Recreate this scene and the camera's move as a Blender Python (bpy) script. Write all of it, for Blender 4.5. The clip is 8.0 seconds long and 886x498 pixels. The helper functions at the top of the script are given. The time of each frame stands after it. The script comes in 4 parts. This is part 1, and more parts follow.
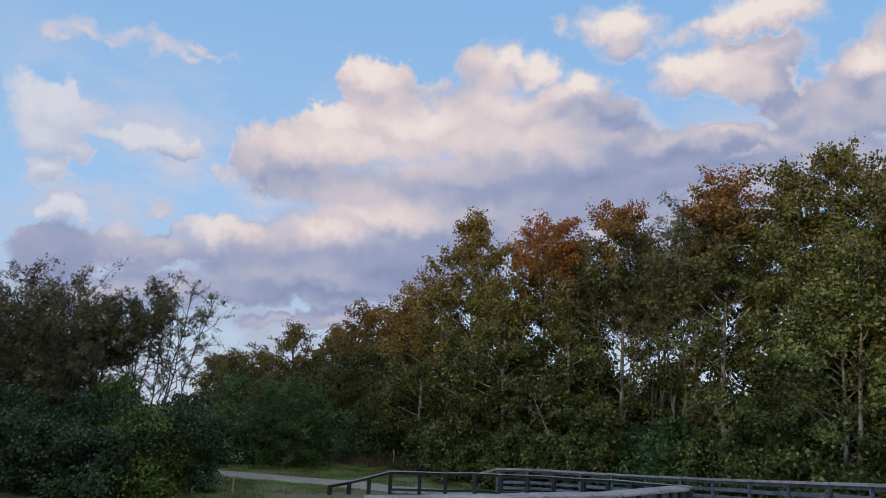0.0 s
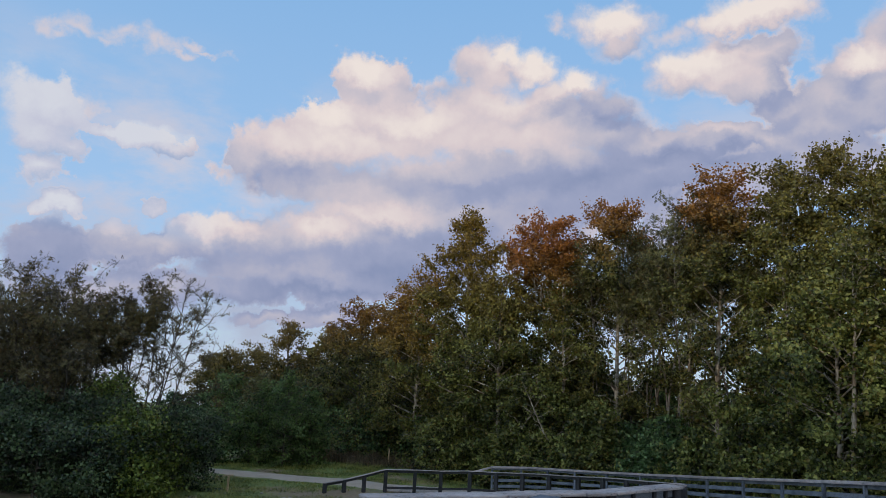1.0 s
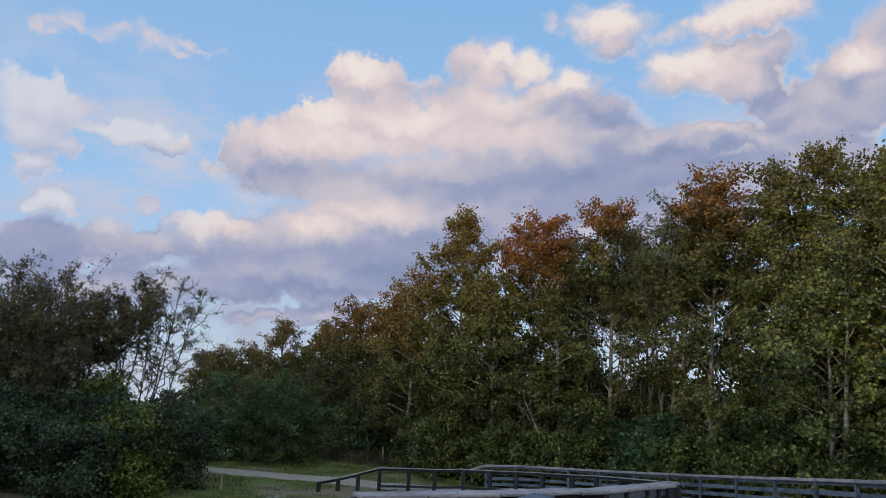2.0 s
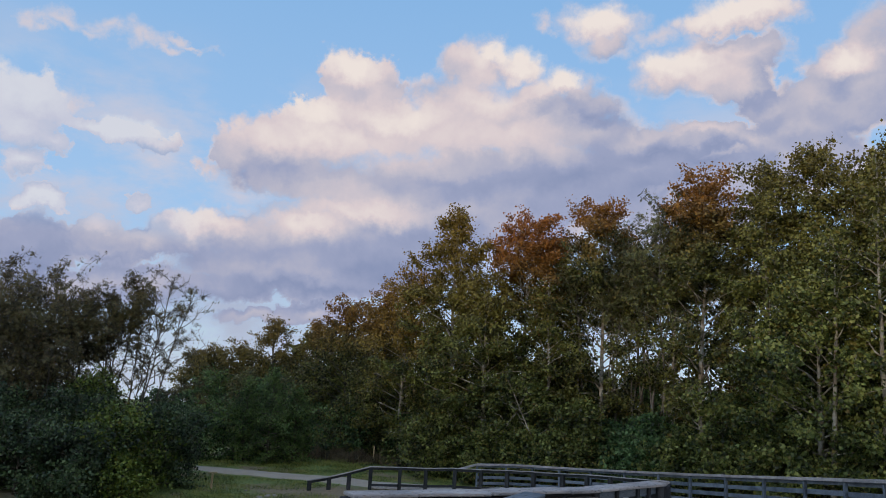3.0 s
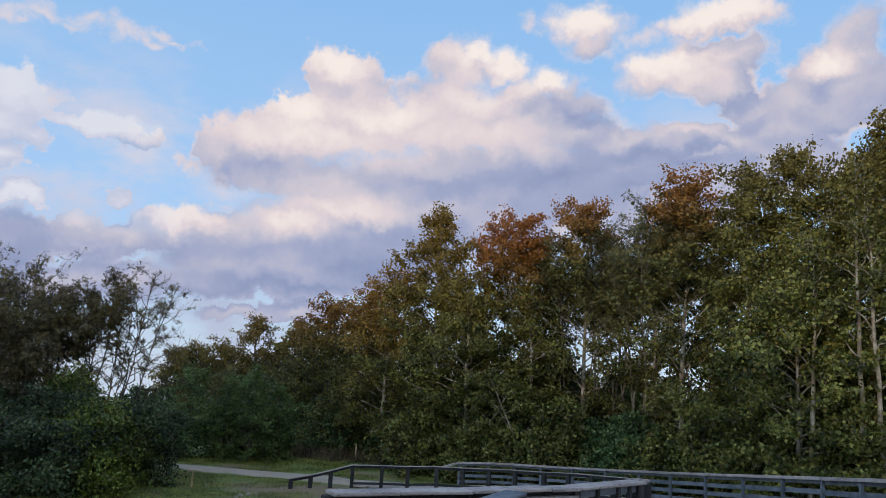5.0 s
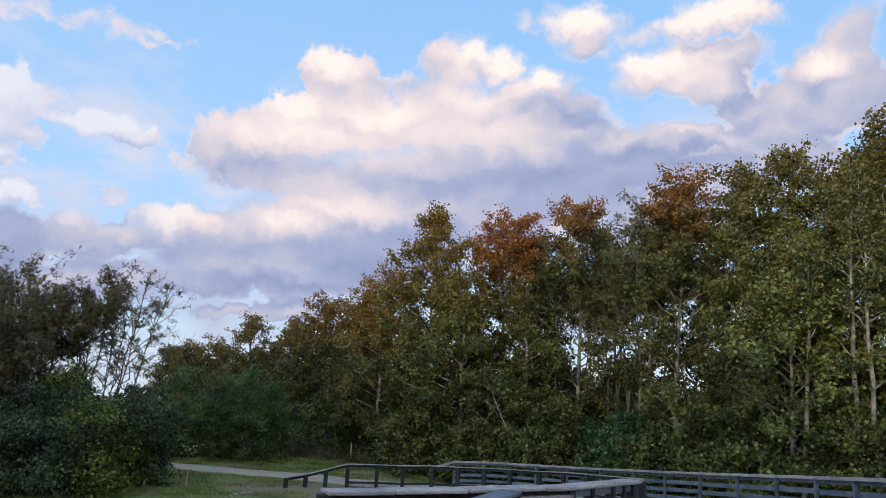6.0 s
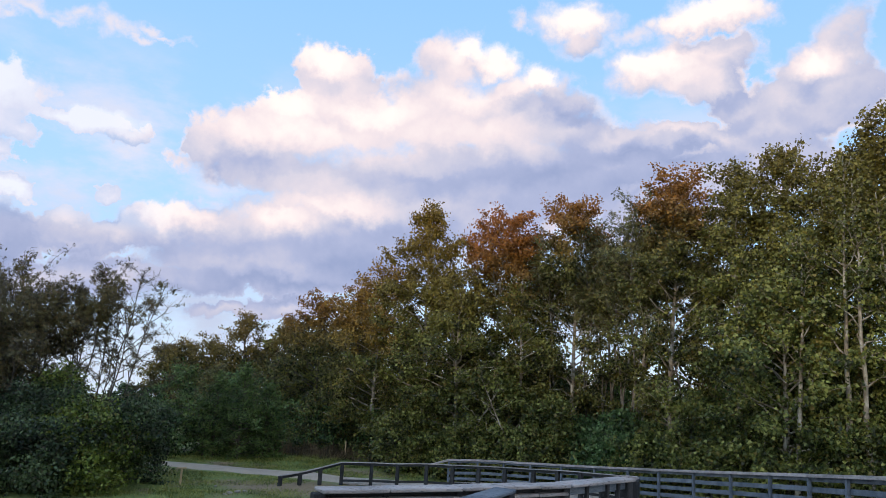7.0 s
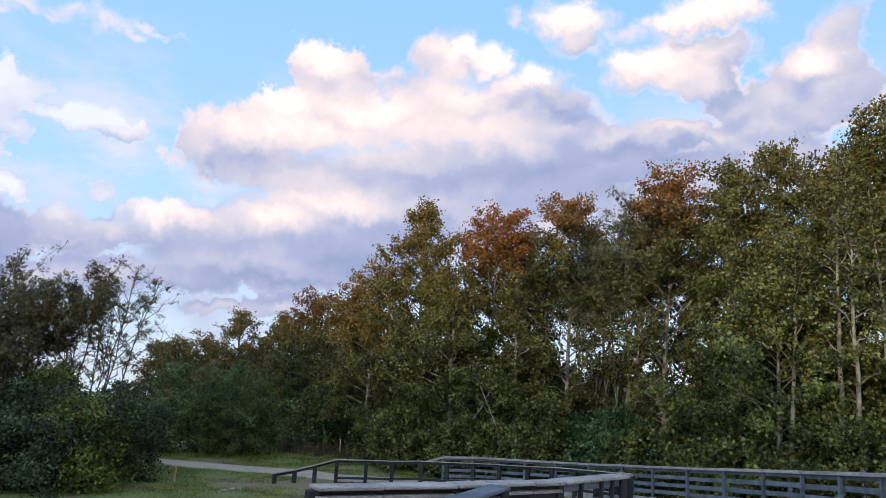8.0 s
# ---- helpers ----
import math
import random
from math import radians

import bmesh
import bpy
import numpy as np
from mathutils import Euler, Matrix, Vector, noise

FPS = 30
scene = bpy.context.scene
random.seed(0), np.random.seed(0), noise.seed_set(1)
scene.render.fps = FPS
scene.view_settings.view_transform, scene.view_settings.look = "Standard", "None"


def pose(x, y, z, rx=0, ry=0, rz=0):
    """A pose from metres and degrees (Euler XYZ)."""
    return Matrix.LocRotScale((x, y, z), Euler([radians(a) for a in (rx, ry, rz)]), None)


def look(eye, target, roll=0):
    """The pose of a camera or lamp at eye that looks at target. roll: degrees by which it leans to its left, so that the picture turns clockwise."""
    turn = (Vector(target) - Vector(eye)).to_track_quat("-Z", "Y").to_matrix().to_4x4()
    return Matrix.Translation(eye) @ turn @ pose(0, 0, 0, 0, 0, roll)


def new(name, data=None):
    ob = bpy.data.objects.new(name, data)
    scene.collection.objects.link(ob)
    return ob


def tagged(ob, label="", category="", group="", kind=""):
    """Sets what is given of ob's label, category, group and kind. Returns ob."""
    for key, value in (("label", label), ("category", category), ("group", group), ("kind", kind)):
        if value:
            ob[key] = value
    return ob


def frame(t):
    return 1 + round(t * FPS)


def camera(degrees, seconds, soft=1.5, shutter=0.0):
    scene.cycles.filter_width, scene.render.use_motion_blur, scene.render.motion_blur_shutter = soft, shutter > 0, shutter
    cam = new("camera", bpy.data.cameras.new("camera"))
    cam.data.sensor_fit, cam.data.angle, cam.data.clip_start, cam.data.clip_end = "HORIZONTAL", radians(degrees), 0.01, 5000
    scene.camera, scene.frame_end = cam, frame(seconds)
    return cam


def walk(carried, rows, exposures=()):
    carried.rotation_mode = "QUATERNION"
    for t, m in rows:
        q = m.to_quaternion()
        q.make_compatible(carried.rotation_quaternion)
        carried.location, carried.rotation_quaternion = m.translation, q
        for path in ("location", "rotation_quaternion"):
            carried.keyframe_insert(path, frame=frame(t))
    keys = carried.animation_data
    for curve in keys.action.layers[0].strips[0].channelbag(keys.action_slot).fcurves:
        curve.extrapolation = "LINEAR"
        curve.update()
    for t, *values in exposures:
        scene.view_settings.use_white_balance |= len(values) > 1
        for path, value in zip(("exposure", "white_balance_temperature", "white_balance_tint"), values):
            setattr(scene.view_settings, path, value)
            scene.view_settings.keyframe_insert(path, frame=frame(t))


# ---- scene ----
EYE = 4.508
cam = camera(61.99, 8.0, soft=0.5)
walk(cam, [
    (0.0, pose(0, 0, EYE, 101.024, -3.142, 3.356)),
    (0.5, pose(0, 0, EYE, 100.983, -3.142, 3.162)),
    (1.0, pose(0, 0, EYE, 100.919, -3.145, 2.988)),
    (1.5, pose(0, 0, EYE, 100.866, -3.150, 2.785)),
    (3.0, pose(0, 0, EYE, 100.784, -3.252, 1.874)),
    (3.5, pose(0, 0, EYE, 100.775, -3.300, 1.451)),
    (4.0, pose(0, 0, EYE, 100.757, -3.343, 1.099)),
    (4.5, pose(0, 0, EYE, 100.750, -3.391, 0.788)),
    (6.0, pose(0, 0, EYE, 100.704, -3.465, 0.190)),
    (6.5, pose(0, 0, EYE, 100.670, -3.475, 0.003)),
    (7.0, pose(0, 0, EYE, 100.587, -3.475, -0.224)),
    (7.5, pose(0, 0, EYE, 100.501, -3.460, -0.431)),
    (8.0, pose(0, 0, EYE, 100.419, -3.442, -0.633)),
], exposures=[(0.0, -0.48), (1.5, -0.49), (4.5, -0.41), (6.0, -0.16), (8.0, 0.0)])

# ---- light: evening sky with broken cloud, a low weak sun behind and to the left ----
SUN_EL, SUN_AZ = 6.0, 215.0          # degrees; azimuth clockwise from straight ahead
sun_data = bpy.data.lights.new("sun", "SUN")
sun_data.energy, sun_data.angle, sun_data.color = 1.6, radians(3), (1.0, 0.76, 0.50)
sun = new("sun", sun_data)
sun_way = Vector((math.sin(radians(SUN_AZ)) * math.cos(radians(SUN_EL)),
                  math.cos(radians(SUN_AZ)) * math.cos(radians(SUN_EL)), math.sin(radians(SUN_EL))))
sun.matrix_world = look(sun_way * 60, (0, 0, 0))


class Nodes:
    """A short way to write node trees."""

    def __init__(self, tree):
        self.tree = tree
        tree.nodes.clear()

    def add(self, kind, inputs=None):
        return self.feed(self.tree.nodes.new(kind), inputs)

    def feed(self, node, inputs):
        for key, value in (inputs or {}).items():
            if isinstance(value, bpy.types.NodeSocket):
                self.tree.links.new(value, node.inputs[key])
            else:
                node.inputs[key].default_value = value
        return node

    def math(self, op, a, b=0.0, c=0.0, clamp=False):
        node = self.add("ShaderNodeMath")
        node.operation, node.use_clamp = op, clamp
        return self.feed(node, {0: a, 1: b, 2: c}).outputs[0]

    def vec(self, op, a, b=(0, 0, 0), c=(0, 0, 0)):
        node = self.add("ShaderNodeVectorMath")
        node.operation = op
        self.feed(node, {0: a, 1: b, 2: c})
        return node.outputs["Value"] if op in ("LENGTH", "DOT_PRODUCT") else node.outputs[0]

    def noise(self, where, scale, detail=4.0, rough=0.55, colour=False, distortion=0.0):
        node = self.add("ShaderNodeTexNoise", {"Vector": where, "Scale": scale, "Detail": detail, "Roughness": rough, "Distortion": distortion})
        return node.outputs["Color" if colour else "Fac"]

    def ramp(self, fac, *stops):
        node = self.add("ShaderNodeValToRGB", {"Fac": fac})
        el = node.color_ramp.elements
        while len(el) < len(stops):
            el.new(0.5)
        for e, (at, col) in zip(el, stops):
            e.position, e.color = at, (*col, 1)
        return node.outputs["Color"]

    def mix(self, fac, a, b):
        node = self.add("ShaderNodeMix")
        node.data_type = "RGBA"
        for key, value in ((0, fac), (6, a), (7, b)):
            if isinstance(value, bpy.types.NodeSocket):
                self.tree.links.new(value, node.inputs[key])
            else:
                node.inputs[key].default_value = value if key == 0 or len(value) == 4 else (*value, 1)
        return node.outputs[2]

    def span(self, value, a, b, c=0.0, d=1.0, smooth=True):
        node = self.add("ShaderNodeMapRange", {"Value": value, "From Min": a, "From Max": b, "To Min": c, "To Max": d})
        node.interpolation_type = "SMOOTHSTEP" if smooth else "LINEAR"
        return node.outputs[0]


# cloud banks: azimuth and elevation in degrees, half width, half height
CLOUD_MAIN = [(4.3, 23.1, 2.3, 1.3), (7.9, 22.8, 2.0, 1.2), (13.3, 19.3, 4.7, 1.2), (17.5, 19.7, 3.7, 0.6), (22.0, 21.4, 2.4, 1.2),
    (-10.1, 23.1, 2.7, 2.0), (-8.0, 22.9, 1.9, 1.7), (-0.9, 24.6, 2.8, 1.9), (0.4, 25.7, 1.6, 1.1), (2.3, 25.1, 2.1, 1.2),
    (6.3, 23.9, 2.1, 1.2), (9.3, 22.1, 2.7, 1.2), (-15.9, 17.6, 4.0, 2.3), (-18.6, 16.3, 1.4, 1.4), (-12.4, 18.8, 4.4, 2.2),
    (-6.7, 20.0, 5.5, 2.5), (-0.7, 20.8, 6.4, 3.4), (4.8, 20.8, 5.5, 3.0), (9.4, 19.8, 4.0, 2.5), (-1.4, 16.5, 11.7, 2.2),
    (6.8, 17.2, 6.7, 2.6)]
CLOUD_LOWER = [(-11.5, 15.3, 9.0, 1.7), (-4.5, 15.5, 8.0, 1.8), (7.7, 15.1, 7.5, 2.4), (13.3, 16.8, 4.7, 1.9), (1.1, 12.7, 7.1, 2.6), (-9.0, 10.3, 8.7, 3.0),
    (-8.4, 13.2, 6.2, 2.0), (-11.8, 11.8, 6.0, 2.2), (-17.7, 10.7, 4.9, 2.0), (-21.3, 10.5, 3.6, 1.4), (-16.6, 8.7, 5.8, 2.1),
    (-11.5, 8.3, 7.3, 2.2), (-5.5, 10.5, 6.6, 3.5), (-0.3, 13.5, 6.7, 3.1), (-24.3, 9.5, 3.0, 1.1), (-12.0, 5.3, 3.0, 0.9),
    (-16.6, 4.6, 3.3, 0.7), (-19.5, 6.8, 4.5, 1.3), (-25.0, 6.6, 4.5, 1.4), (-30.0, 5.6, 4.5, 1.3)]
CLOUD_WEST = [(-32.0, 8.0, 2.3, 2.1), (-27.6, 9.0, 3.2, 1.4), (-28.2, 10.2, 2.1, 0.8), (-32.3, 11.0, 1.2, 0.7), (-33.2, 17.8, 2.5, 1.8),
    (-33.6, 16.0, 2.3, 1.5), (-31.4, 15.3, 1.4, 0.8), (-33.1, 13.6, 1.6, 1.2), (-26.1, 17.1, 2.8, 0.9), (-28.8, 17.2, 1.4, 0.5),
    (-24.5, 16.4, 1.7, 0.8), (-25.6, 12.0, 0.8, 0.6)]
CLOUD_EAST = [(9.6, 28.0, 3.2, 1.4), (10.1, 26.5, 2.0, 1.1), (20.5, 27.7, 3.7, 1.3), (18.0, 27.2, 2.5, 0.8), (15.4, 24.1, 2.8, 1.7),
    (17.6, 24.4, 3.1, 2.0), (20.9, 25.0, 2.8, 1.2), (20.0, 23.0, 2.8, 1.4), (27.4, 23.7, 2.5, 1.5), (29.6, 25.1, 2.1, 2.0),
    (29.8, 21.8, 2.7, 2.6), (25.8, 21.6, 2.6, 1.7), (24.3, 19.9, 3.4, 1.7), (27.2, 20.3, 3.2, 1.7), (21.5, 18.9, 2.3, 1.0),
    (16.3, 18.8, 4.6, 1.2), (15.4, 17.2, 4.2, 1.2), (12.0, 18.9, 3.5, 1.3), (9.9, 16.0, 5.2, 1.5), (3.3, 15.0, 5.8, 1.7),
    (19.0, 16.0, 5.5, 2.3), (24.5, 17.8, 4.5, 2.2), (16.0, 13.5, 5.0, 2.2)]
CLOUD_WISPS = [(-34.2, 22.7, 1.0, 0.6), (-33.2, 22.3, 0.9, 0.4), (-31.9, 23.1, 1.2, 0.6), (-30.8, 22.9, 1.4, 0.4), (-30.1, 23.4, 1.1, 0.6),
    (-27.8, 23.5, 1.0, 1.0), (-26.8, 23.4, 1.0, 0.7), (-24.7, 23.9, 0.8, 0.3), (-25.4, 23.0, 1.0, 0.3), (-23.8, 23.5, 1.0, 0.2),
    (-31.6, 18.9, 2.1, 0.8), (-30.1, 18.5, 1.4, 0.5), (11.2, 25.9, 1.6, 0.6), (4.8, 27.6, 0.7, 0.4), (18.8, 20.0, 1.6, 0.5),
    (14.1, 27.0, 1.8, 0.6)]
CLOUD_LIT = [(-33.2, 17.6, 3.4, 2.6), (-26.1, 17.1, 2.6, 0.8), (-33.1, 13.6, 1.5, 1.0), (-32.3, 11.0, 1.0, 0.6), (4.2, 24.4, 2.8, 1.0),
    (-13.3, 20.4, 2.7, 0.9), (-6.7, 20.9, 4.1, 1.2), (0.6, 22.8, 2.1, 1.5), (2.3, 25.6, 2.8, 0.9), (-10.2, 23.9, 2.1, 1.0),
    (-8.8, 18.3, 8.5, 1.1), (1.2, 19.2, 6.8, 1.2), (6.3, 24.2, 1.6, 0.7), (15.9, 24.7, 2.6, 1.4), (9.6, 28.0, 2.5, 1.1),
    (20.5, 27.7, 3.3, 1.1), (-9.3, 13.5, 4.4, 0.9), (-11.8, 12.0, 3.0, 0.9), (-21.0, 11.6, 2.0, 0.6), (18.4, 23.1, 2.1, 1.0), (28.8, 24.0, 1.5, 0.7)]
CLOUD_DIM = [(1.4, 16.9, 8.6, 1.2), (9.8, 19.8, 2.7, 2.5), (7.7, 16.4, 6.6, 1.9), (-5.4, 10.1, 5.3, 2.6), (-13.9, 6.6, 6.3, 0.9),
    (20.4, 22.4, 2.8, 1.0), (-32.0, 8.0, 2.3, 1.5), (15.4, 17.6, 4.6, 1.7)]


def build_sky():
    world = bpy.data.worlds.new("evening_sky")
    world.use_nodes = True
    scene.world = world
    n = Nodes(world.node_tree)
    way = n.add("ShaderNodeTexCoord").outputs["Generated"]
    sep = n.add("ShaderNodeSeparateXYZ", {0: way})
    az = n.math("MULTIPLY", n.math("ARCTAN2", sep.outputs[0], sep.outputs[1]), 57.2958)
    el = n.math("MULTIPLY", n.math("ARCSINE", sep.outputs[2]), 57.2958)
    flat = n.add("ShaderNodeCombineXYZ", {0: az, 1: el, 2: 0.0}).outputs[0]
    # billows: the place is stirred, coarsely and finely, before the banks are laid out
    stir = n.vec("SUBTRACT", n.noise(way, 8.0, 3.0, 0.5, True), (0.5, 0.5, 0.5))
    fine = n.vec("SUBTRACT", n.noise(way, 30.0, 6.0, 0.6, True), (0.5, 0.5, 0.5))
    spot = n.vec("MULTIPLY_ADD", stir, (5.0, 3.0, 0.0), flat)
    spot = n.vec("MULTIPLY_ADD", fine, (3.4, 2.6, 0.0), spot)
    sunward = n.vec("ADD", spot, (-0.7, 1.3, 0.0))

    def banks(lists, where, blend=0.2):
        total = None
        for a, e, ra, re in lists:
            reach = n.vec("LENGTH", n.vec("MULTIPLY_ADD", where, (1 / ra, 1 / re, 0), (-a / ra, -e / re, 0)))
            total = reach if total is None else n.math("SMOOTH_MIN", total, reach, blend)
        return n.math("SUBTRACT", 1.0, total)
    every = CLOUD_MAIN + CLOUD_LOWER + CLOUD_WEST + CLOUD_EAST
    thick, beyond = banks(every, spot), banks(every, sunward)
    wisps, lit, dim = banks(CLOUD_WISPS, spot), banks(CLOUD_LIT, spot, 0.4), banks(CLOUD_DIM, spot, 0.4)
    puffs = n.math("SUBTRACT", n.noise(way, 26.0, 7.0, 0.6), 0.5)
    puffs_on = n.math("SUBTRACT", n.noise(n.vec("ADD", way, (-0.010, 0.0, 0.016)), 26.0, 7.0, 0.6), 0.5)
    # the rest of the sky carries broken cloud of the same kind
    away = n.math("MAXIMUM", n.span(n.math("ABSOLUTE", az), 36.0, 44.0), n.span(el, 29.0, 36.0))
    other = n.math("MULTIPLY_ADD", n.noise(way, 2.6, 6.0, 0.6), 5.0, -2.6)
    thick = n.math("MAXIMUM", thick, n.math("MULTIPLY_ADD", away, 3.0, n.math("ADD", other, -3.0)))
    soft = n.span(n.noise(way, 5.0, 2.0), 0.35, 0.65, 0.15, 0.60)
    body = n.math("MULTIPLY_ADD", puffs, 1.2, n.math("ADD", thick, 0.10))
    cover = n.span(n.math("DIVIDE", body, soft), -0.5, 1.0)
    veil = n.math("MULTIPLY", n.span(n.math("MULTIPLY_ADD", puffs, 3.4, wisps), -0.7, 1.2), 0.72)
    sheet = n.math("MULTIPLY", n.span(n.noise(n.vec("MULTIPLY", way, (1.0, 1.0, 2.2)), 6.0, 6.0, 0.6), 0.40, 0.70, 0.0, 0.65), n.span(el, 26.0, 15.0))
    cover = n.math("MULTIPLY", cover, n.math("MAXIMUM", n.span(az, -27.0, -19.0, 0.60, 0.95), n.span(el, 13.0, 9.0, 0.0, 0.95)))
    cover = n.math("MAXIMUM", cover, n.math("MAXIMUM", veil, sheet))
    # lit from above and the left, shaded below
    relief = n.math("MULTIPLY", n.math("SUBTRACT", thick, beyond), 0.24)
    light = n.math("ADD", relief, n.math("MULTIPLY", n.math("SUBTRACT", puffs, puffs_on), 0.15))
    light = n.math("ADD", light, n.math("MULTIPLY", n.span(lit, -1.5, 0.7), 0.46))
    light = n.math("ADD", light, n.math("MULTIPLY", puffs, 0.13))
    light = n.math("SUBTRACT", light, n.math("MULTIPLY", n.span(dim, -0.7, 0.6), 0.22))
    light = n.math("ADD", light, n.span(el, 3.0, 24.0, 0.26, 0.40, False), clamp=True)
    light = n.math("MAXIMUM", light, n.math("MULTIPLY", n.span(thick, -0.15, 0.45, 0.78, 0.0), n.span(el, 5.0, 15.0, 0.45, 1.0)))
    cloud = n.ramp(light, (0.0, (0.27, 0.315, 0.50)), (0.25, (0.37, 0.40, 0.575)), (0.5, (0.56, 0.535, 0.63)), (0.75, (0.79, 0.672, 0.685)), (1.0, (0.97, 0.86, 0.795)))
    model = n.add("ShaderNodeTexSky")
    model.sky_type, model.sun_disc = "NISHITA", False
    model.sun_elevation, model.sun_rotation = radians(SUN_EL), radians(SUN_AZ)
    model.air_density, model.dust_density, model.ozone_density = 1.0, 0.2, 3.0
    sky = model.outputs[0]
    # clear air: the sky model, whitened towards the horizon by thin haze
    haze = n.ramp(n.span(el, 0.0, 32.0, smooth=False), (0.0, (0.66, 0.78, 0.95)), (0.35, (0.45, 0.69, 1.03)), (1.0, (0.29, 0.56, 0.95)))
    clear = n.mix(0.85, n.vec("MULTIPLY", sky, (0.15, 0.15, 0.15)), haze)
    colour = n.mix(cover, clear, cloud)
    # the evening glow on the sun's side of the sky
    toward = n.math("MAXIMUM", n.vec("DOT_PRODUCT", way, tuple(sun_way)), 0.0)
    glow = n.math("MULTIPLY", toward, toward)
    colour = n.vec("MULTIPLY", colour, n.vec("MULTIPLY_ADD", n.add("ShaderNodeCombineXYZ", {0: glow, 1: glow, 2: glow}).outputs[0], (1.8, 1.7, 1.5), (1, 1, 1)))
    back = n.add("ShaderNodeBackground", {"Color": colour, "Strength": 1.25})
    n.add("ShaderNodeOutputWorld", {"Surface": back.outputs[0]})


build_sky()


# ---- materials ----
def material(name):
    m = bpy.data.materials.new(name)
    m.use_nodes = True
    return m, Nodes(m.node_tree)


def finish(n, base, rough, bump=None, strength=0.4, distance=0.02, through_light=None, sheen=0.5):
    inputs = {"Base Color": base, "Roughness": rough, "Specular IOR Level": sheen}
    if bump is not None:
        inputs["Normal"] = n.add("ShaderNodeBump", {"Height": bump, "Strength": strength, "Distance": distance}).outputs[0]
    surface = n.add("ShaderNodeBsdfPrincipled", inputs).outputs[0]
    if through_light is not None:
        thin = n.add("ShaderNodeBsdfTranslucent", {"Color": base}).outputs[0]
        surface = n.add("ShaderNodeMixShader", {0: through_light, 1: surface, 2: thin}).outputs[0]
    n.add("ShaderNodeOutputMaterial", {"Surface": surface})


def leaf_material(name, dark, mid, pale, turned=None, turn_from=0.0, turn_to=1.0):
    """Leaves: three tones spread leaf by leaf and in patches; the crown's top may have turned to autumn colour."""
    m, n = material(name)
    rnd = n.add("ShaderNodeNewGeometry").outputs["Random Per Island"]
    spot = n.add("ShaderNodeTexCoord").outputs["Object"]
    patch = n.noise(spot, 0.8, 4.0)
    tone = n.math("MULTIPLY_ADD", n.math("SUBTRACT", patch, 0.5), 2.4, n.math("MULTIPLY_ADD", rnd, 0.75, 0.125), clamp=True)
    base = n.ramp(tone, (0.12, tuple(c * 0.45 for c in dark)), (0.52, tuple(c * 0.86 for c in mid)), (0.88, pale))
    # a few leaves have gone brown
    dead = n.span(n.math("FRACT", n.math("MULTIPLY", rnd, 17.3)), 0.90, 0.93, 0.0, 0.6)
    base = n.mix(dead, base, tuple(a * b for a, b in zip(mid, (1.9, 1.05, 1.1))))
    if turned:
        high = n.add("ShaderNodeSeparateXYZ", {0: spot}).outputs[2]
        amount = n.span(n.math("MULTIPLY_ADD", n.math("SUBTRACT", n.noise(spot, 0.8, 3.0), 0.5), 6.0, high), turn_from, turn_to, 0.0, 0.9)
        warm = n.ramp(rnd, (0.0, tuple(c * 0.5 for c in turned)), (1.0, tuple(c * 1.35 for c in turned)))
        base = n.mix(amount, base, warm)
    finish(n, base, 0.45, through_light=0.25, sheen=0.28)
    return m


def bark_material(name, dark, pale):
    m, n = material(name)
    spot = n.add("ShaderNodeTexCoord").outputs["Object"]
    streak = n.vec("MULTIPLY", spot, (9.0, 9.0, 1.6))
    grain = n.noise(streak, 1.5, 6.0, 0.65)
    flakes = n.noise(spot, 2.3, 3.0, 0.6)
    finish(n, n.mix(n.span(flakes, 0.42, 0.62), n.ramp(grain, (0.3, dark), (0.7, tuple(c * 1.6 for c in dark))),
                    n.ramp(grain, (0.3, tuple(c * 0.7 for c in pale)), (0.7, pale))), 0.9, grain, 0.6, 0.03)
    return m


def timber_material(name, dark, pale, along=(1, 1, 1)):
    m, n = material(name)
    spot = n.add("ShaderNodeTexCoord").outputs["Object"]
    rnd = n.add("ShaderNodeObjectInfo").outputs["Random"]
    shifted = n.vec("ADD", spot, n.add("ShaderNodeCombineXYZ", {0: n.math("MULTIPLY", rnd, 37.0), 1: n.math("MULTIPLY", rnd, 11.0), 2: 0.0}).outputs[0])
    grain = n.noise(n.vec("MULTIPLY", shifted, along), 16.0, 6.0, 0.7)
    stain = n.noise(shifted, 2.2, 5.0, 0.65)
    cracks = n.span(n.noise(n.vec("MULTIPLY", shifted, along), 34.0, 3.0, 0.5), 0.60, 0.68)
    tone = n.math("MULTIPLY_ADD", n.math("SUBTRACT", stain, 0.5), 1.6, n.math("MULTIPLY_ADD", rnd, 0.3, n.math("SUBTRACT", grain, 0.15)), clamp=True)
    base = n.ramp(tone, (0.12, dark), (0.5, tuple((a + b) / 2 for a, b in zip(dark, pale))), (0.9, pale))
    base = n.mix(n.math("MULTIPLY", cracks, 0.7), base, tuple(c * 0.35 for c in dark))
    finish(n, base, 0.85, n.math("SUBTRACT", grain, n.math("MULTIPLY", cracks, 0.6)), 0.7, 0.012, sheen=0.2)
    return m


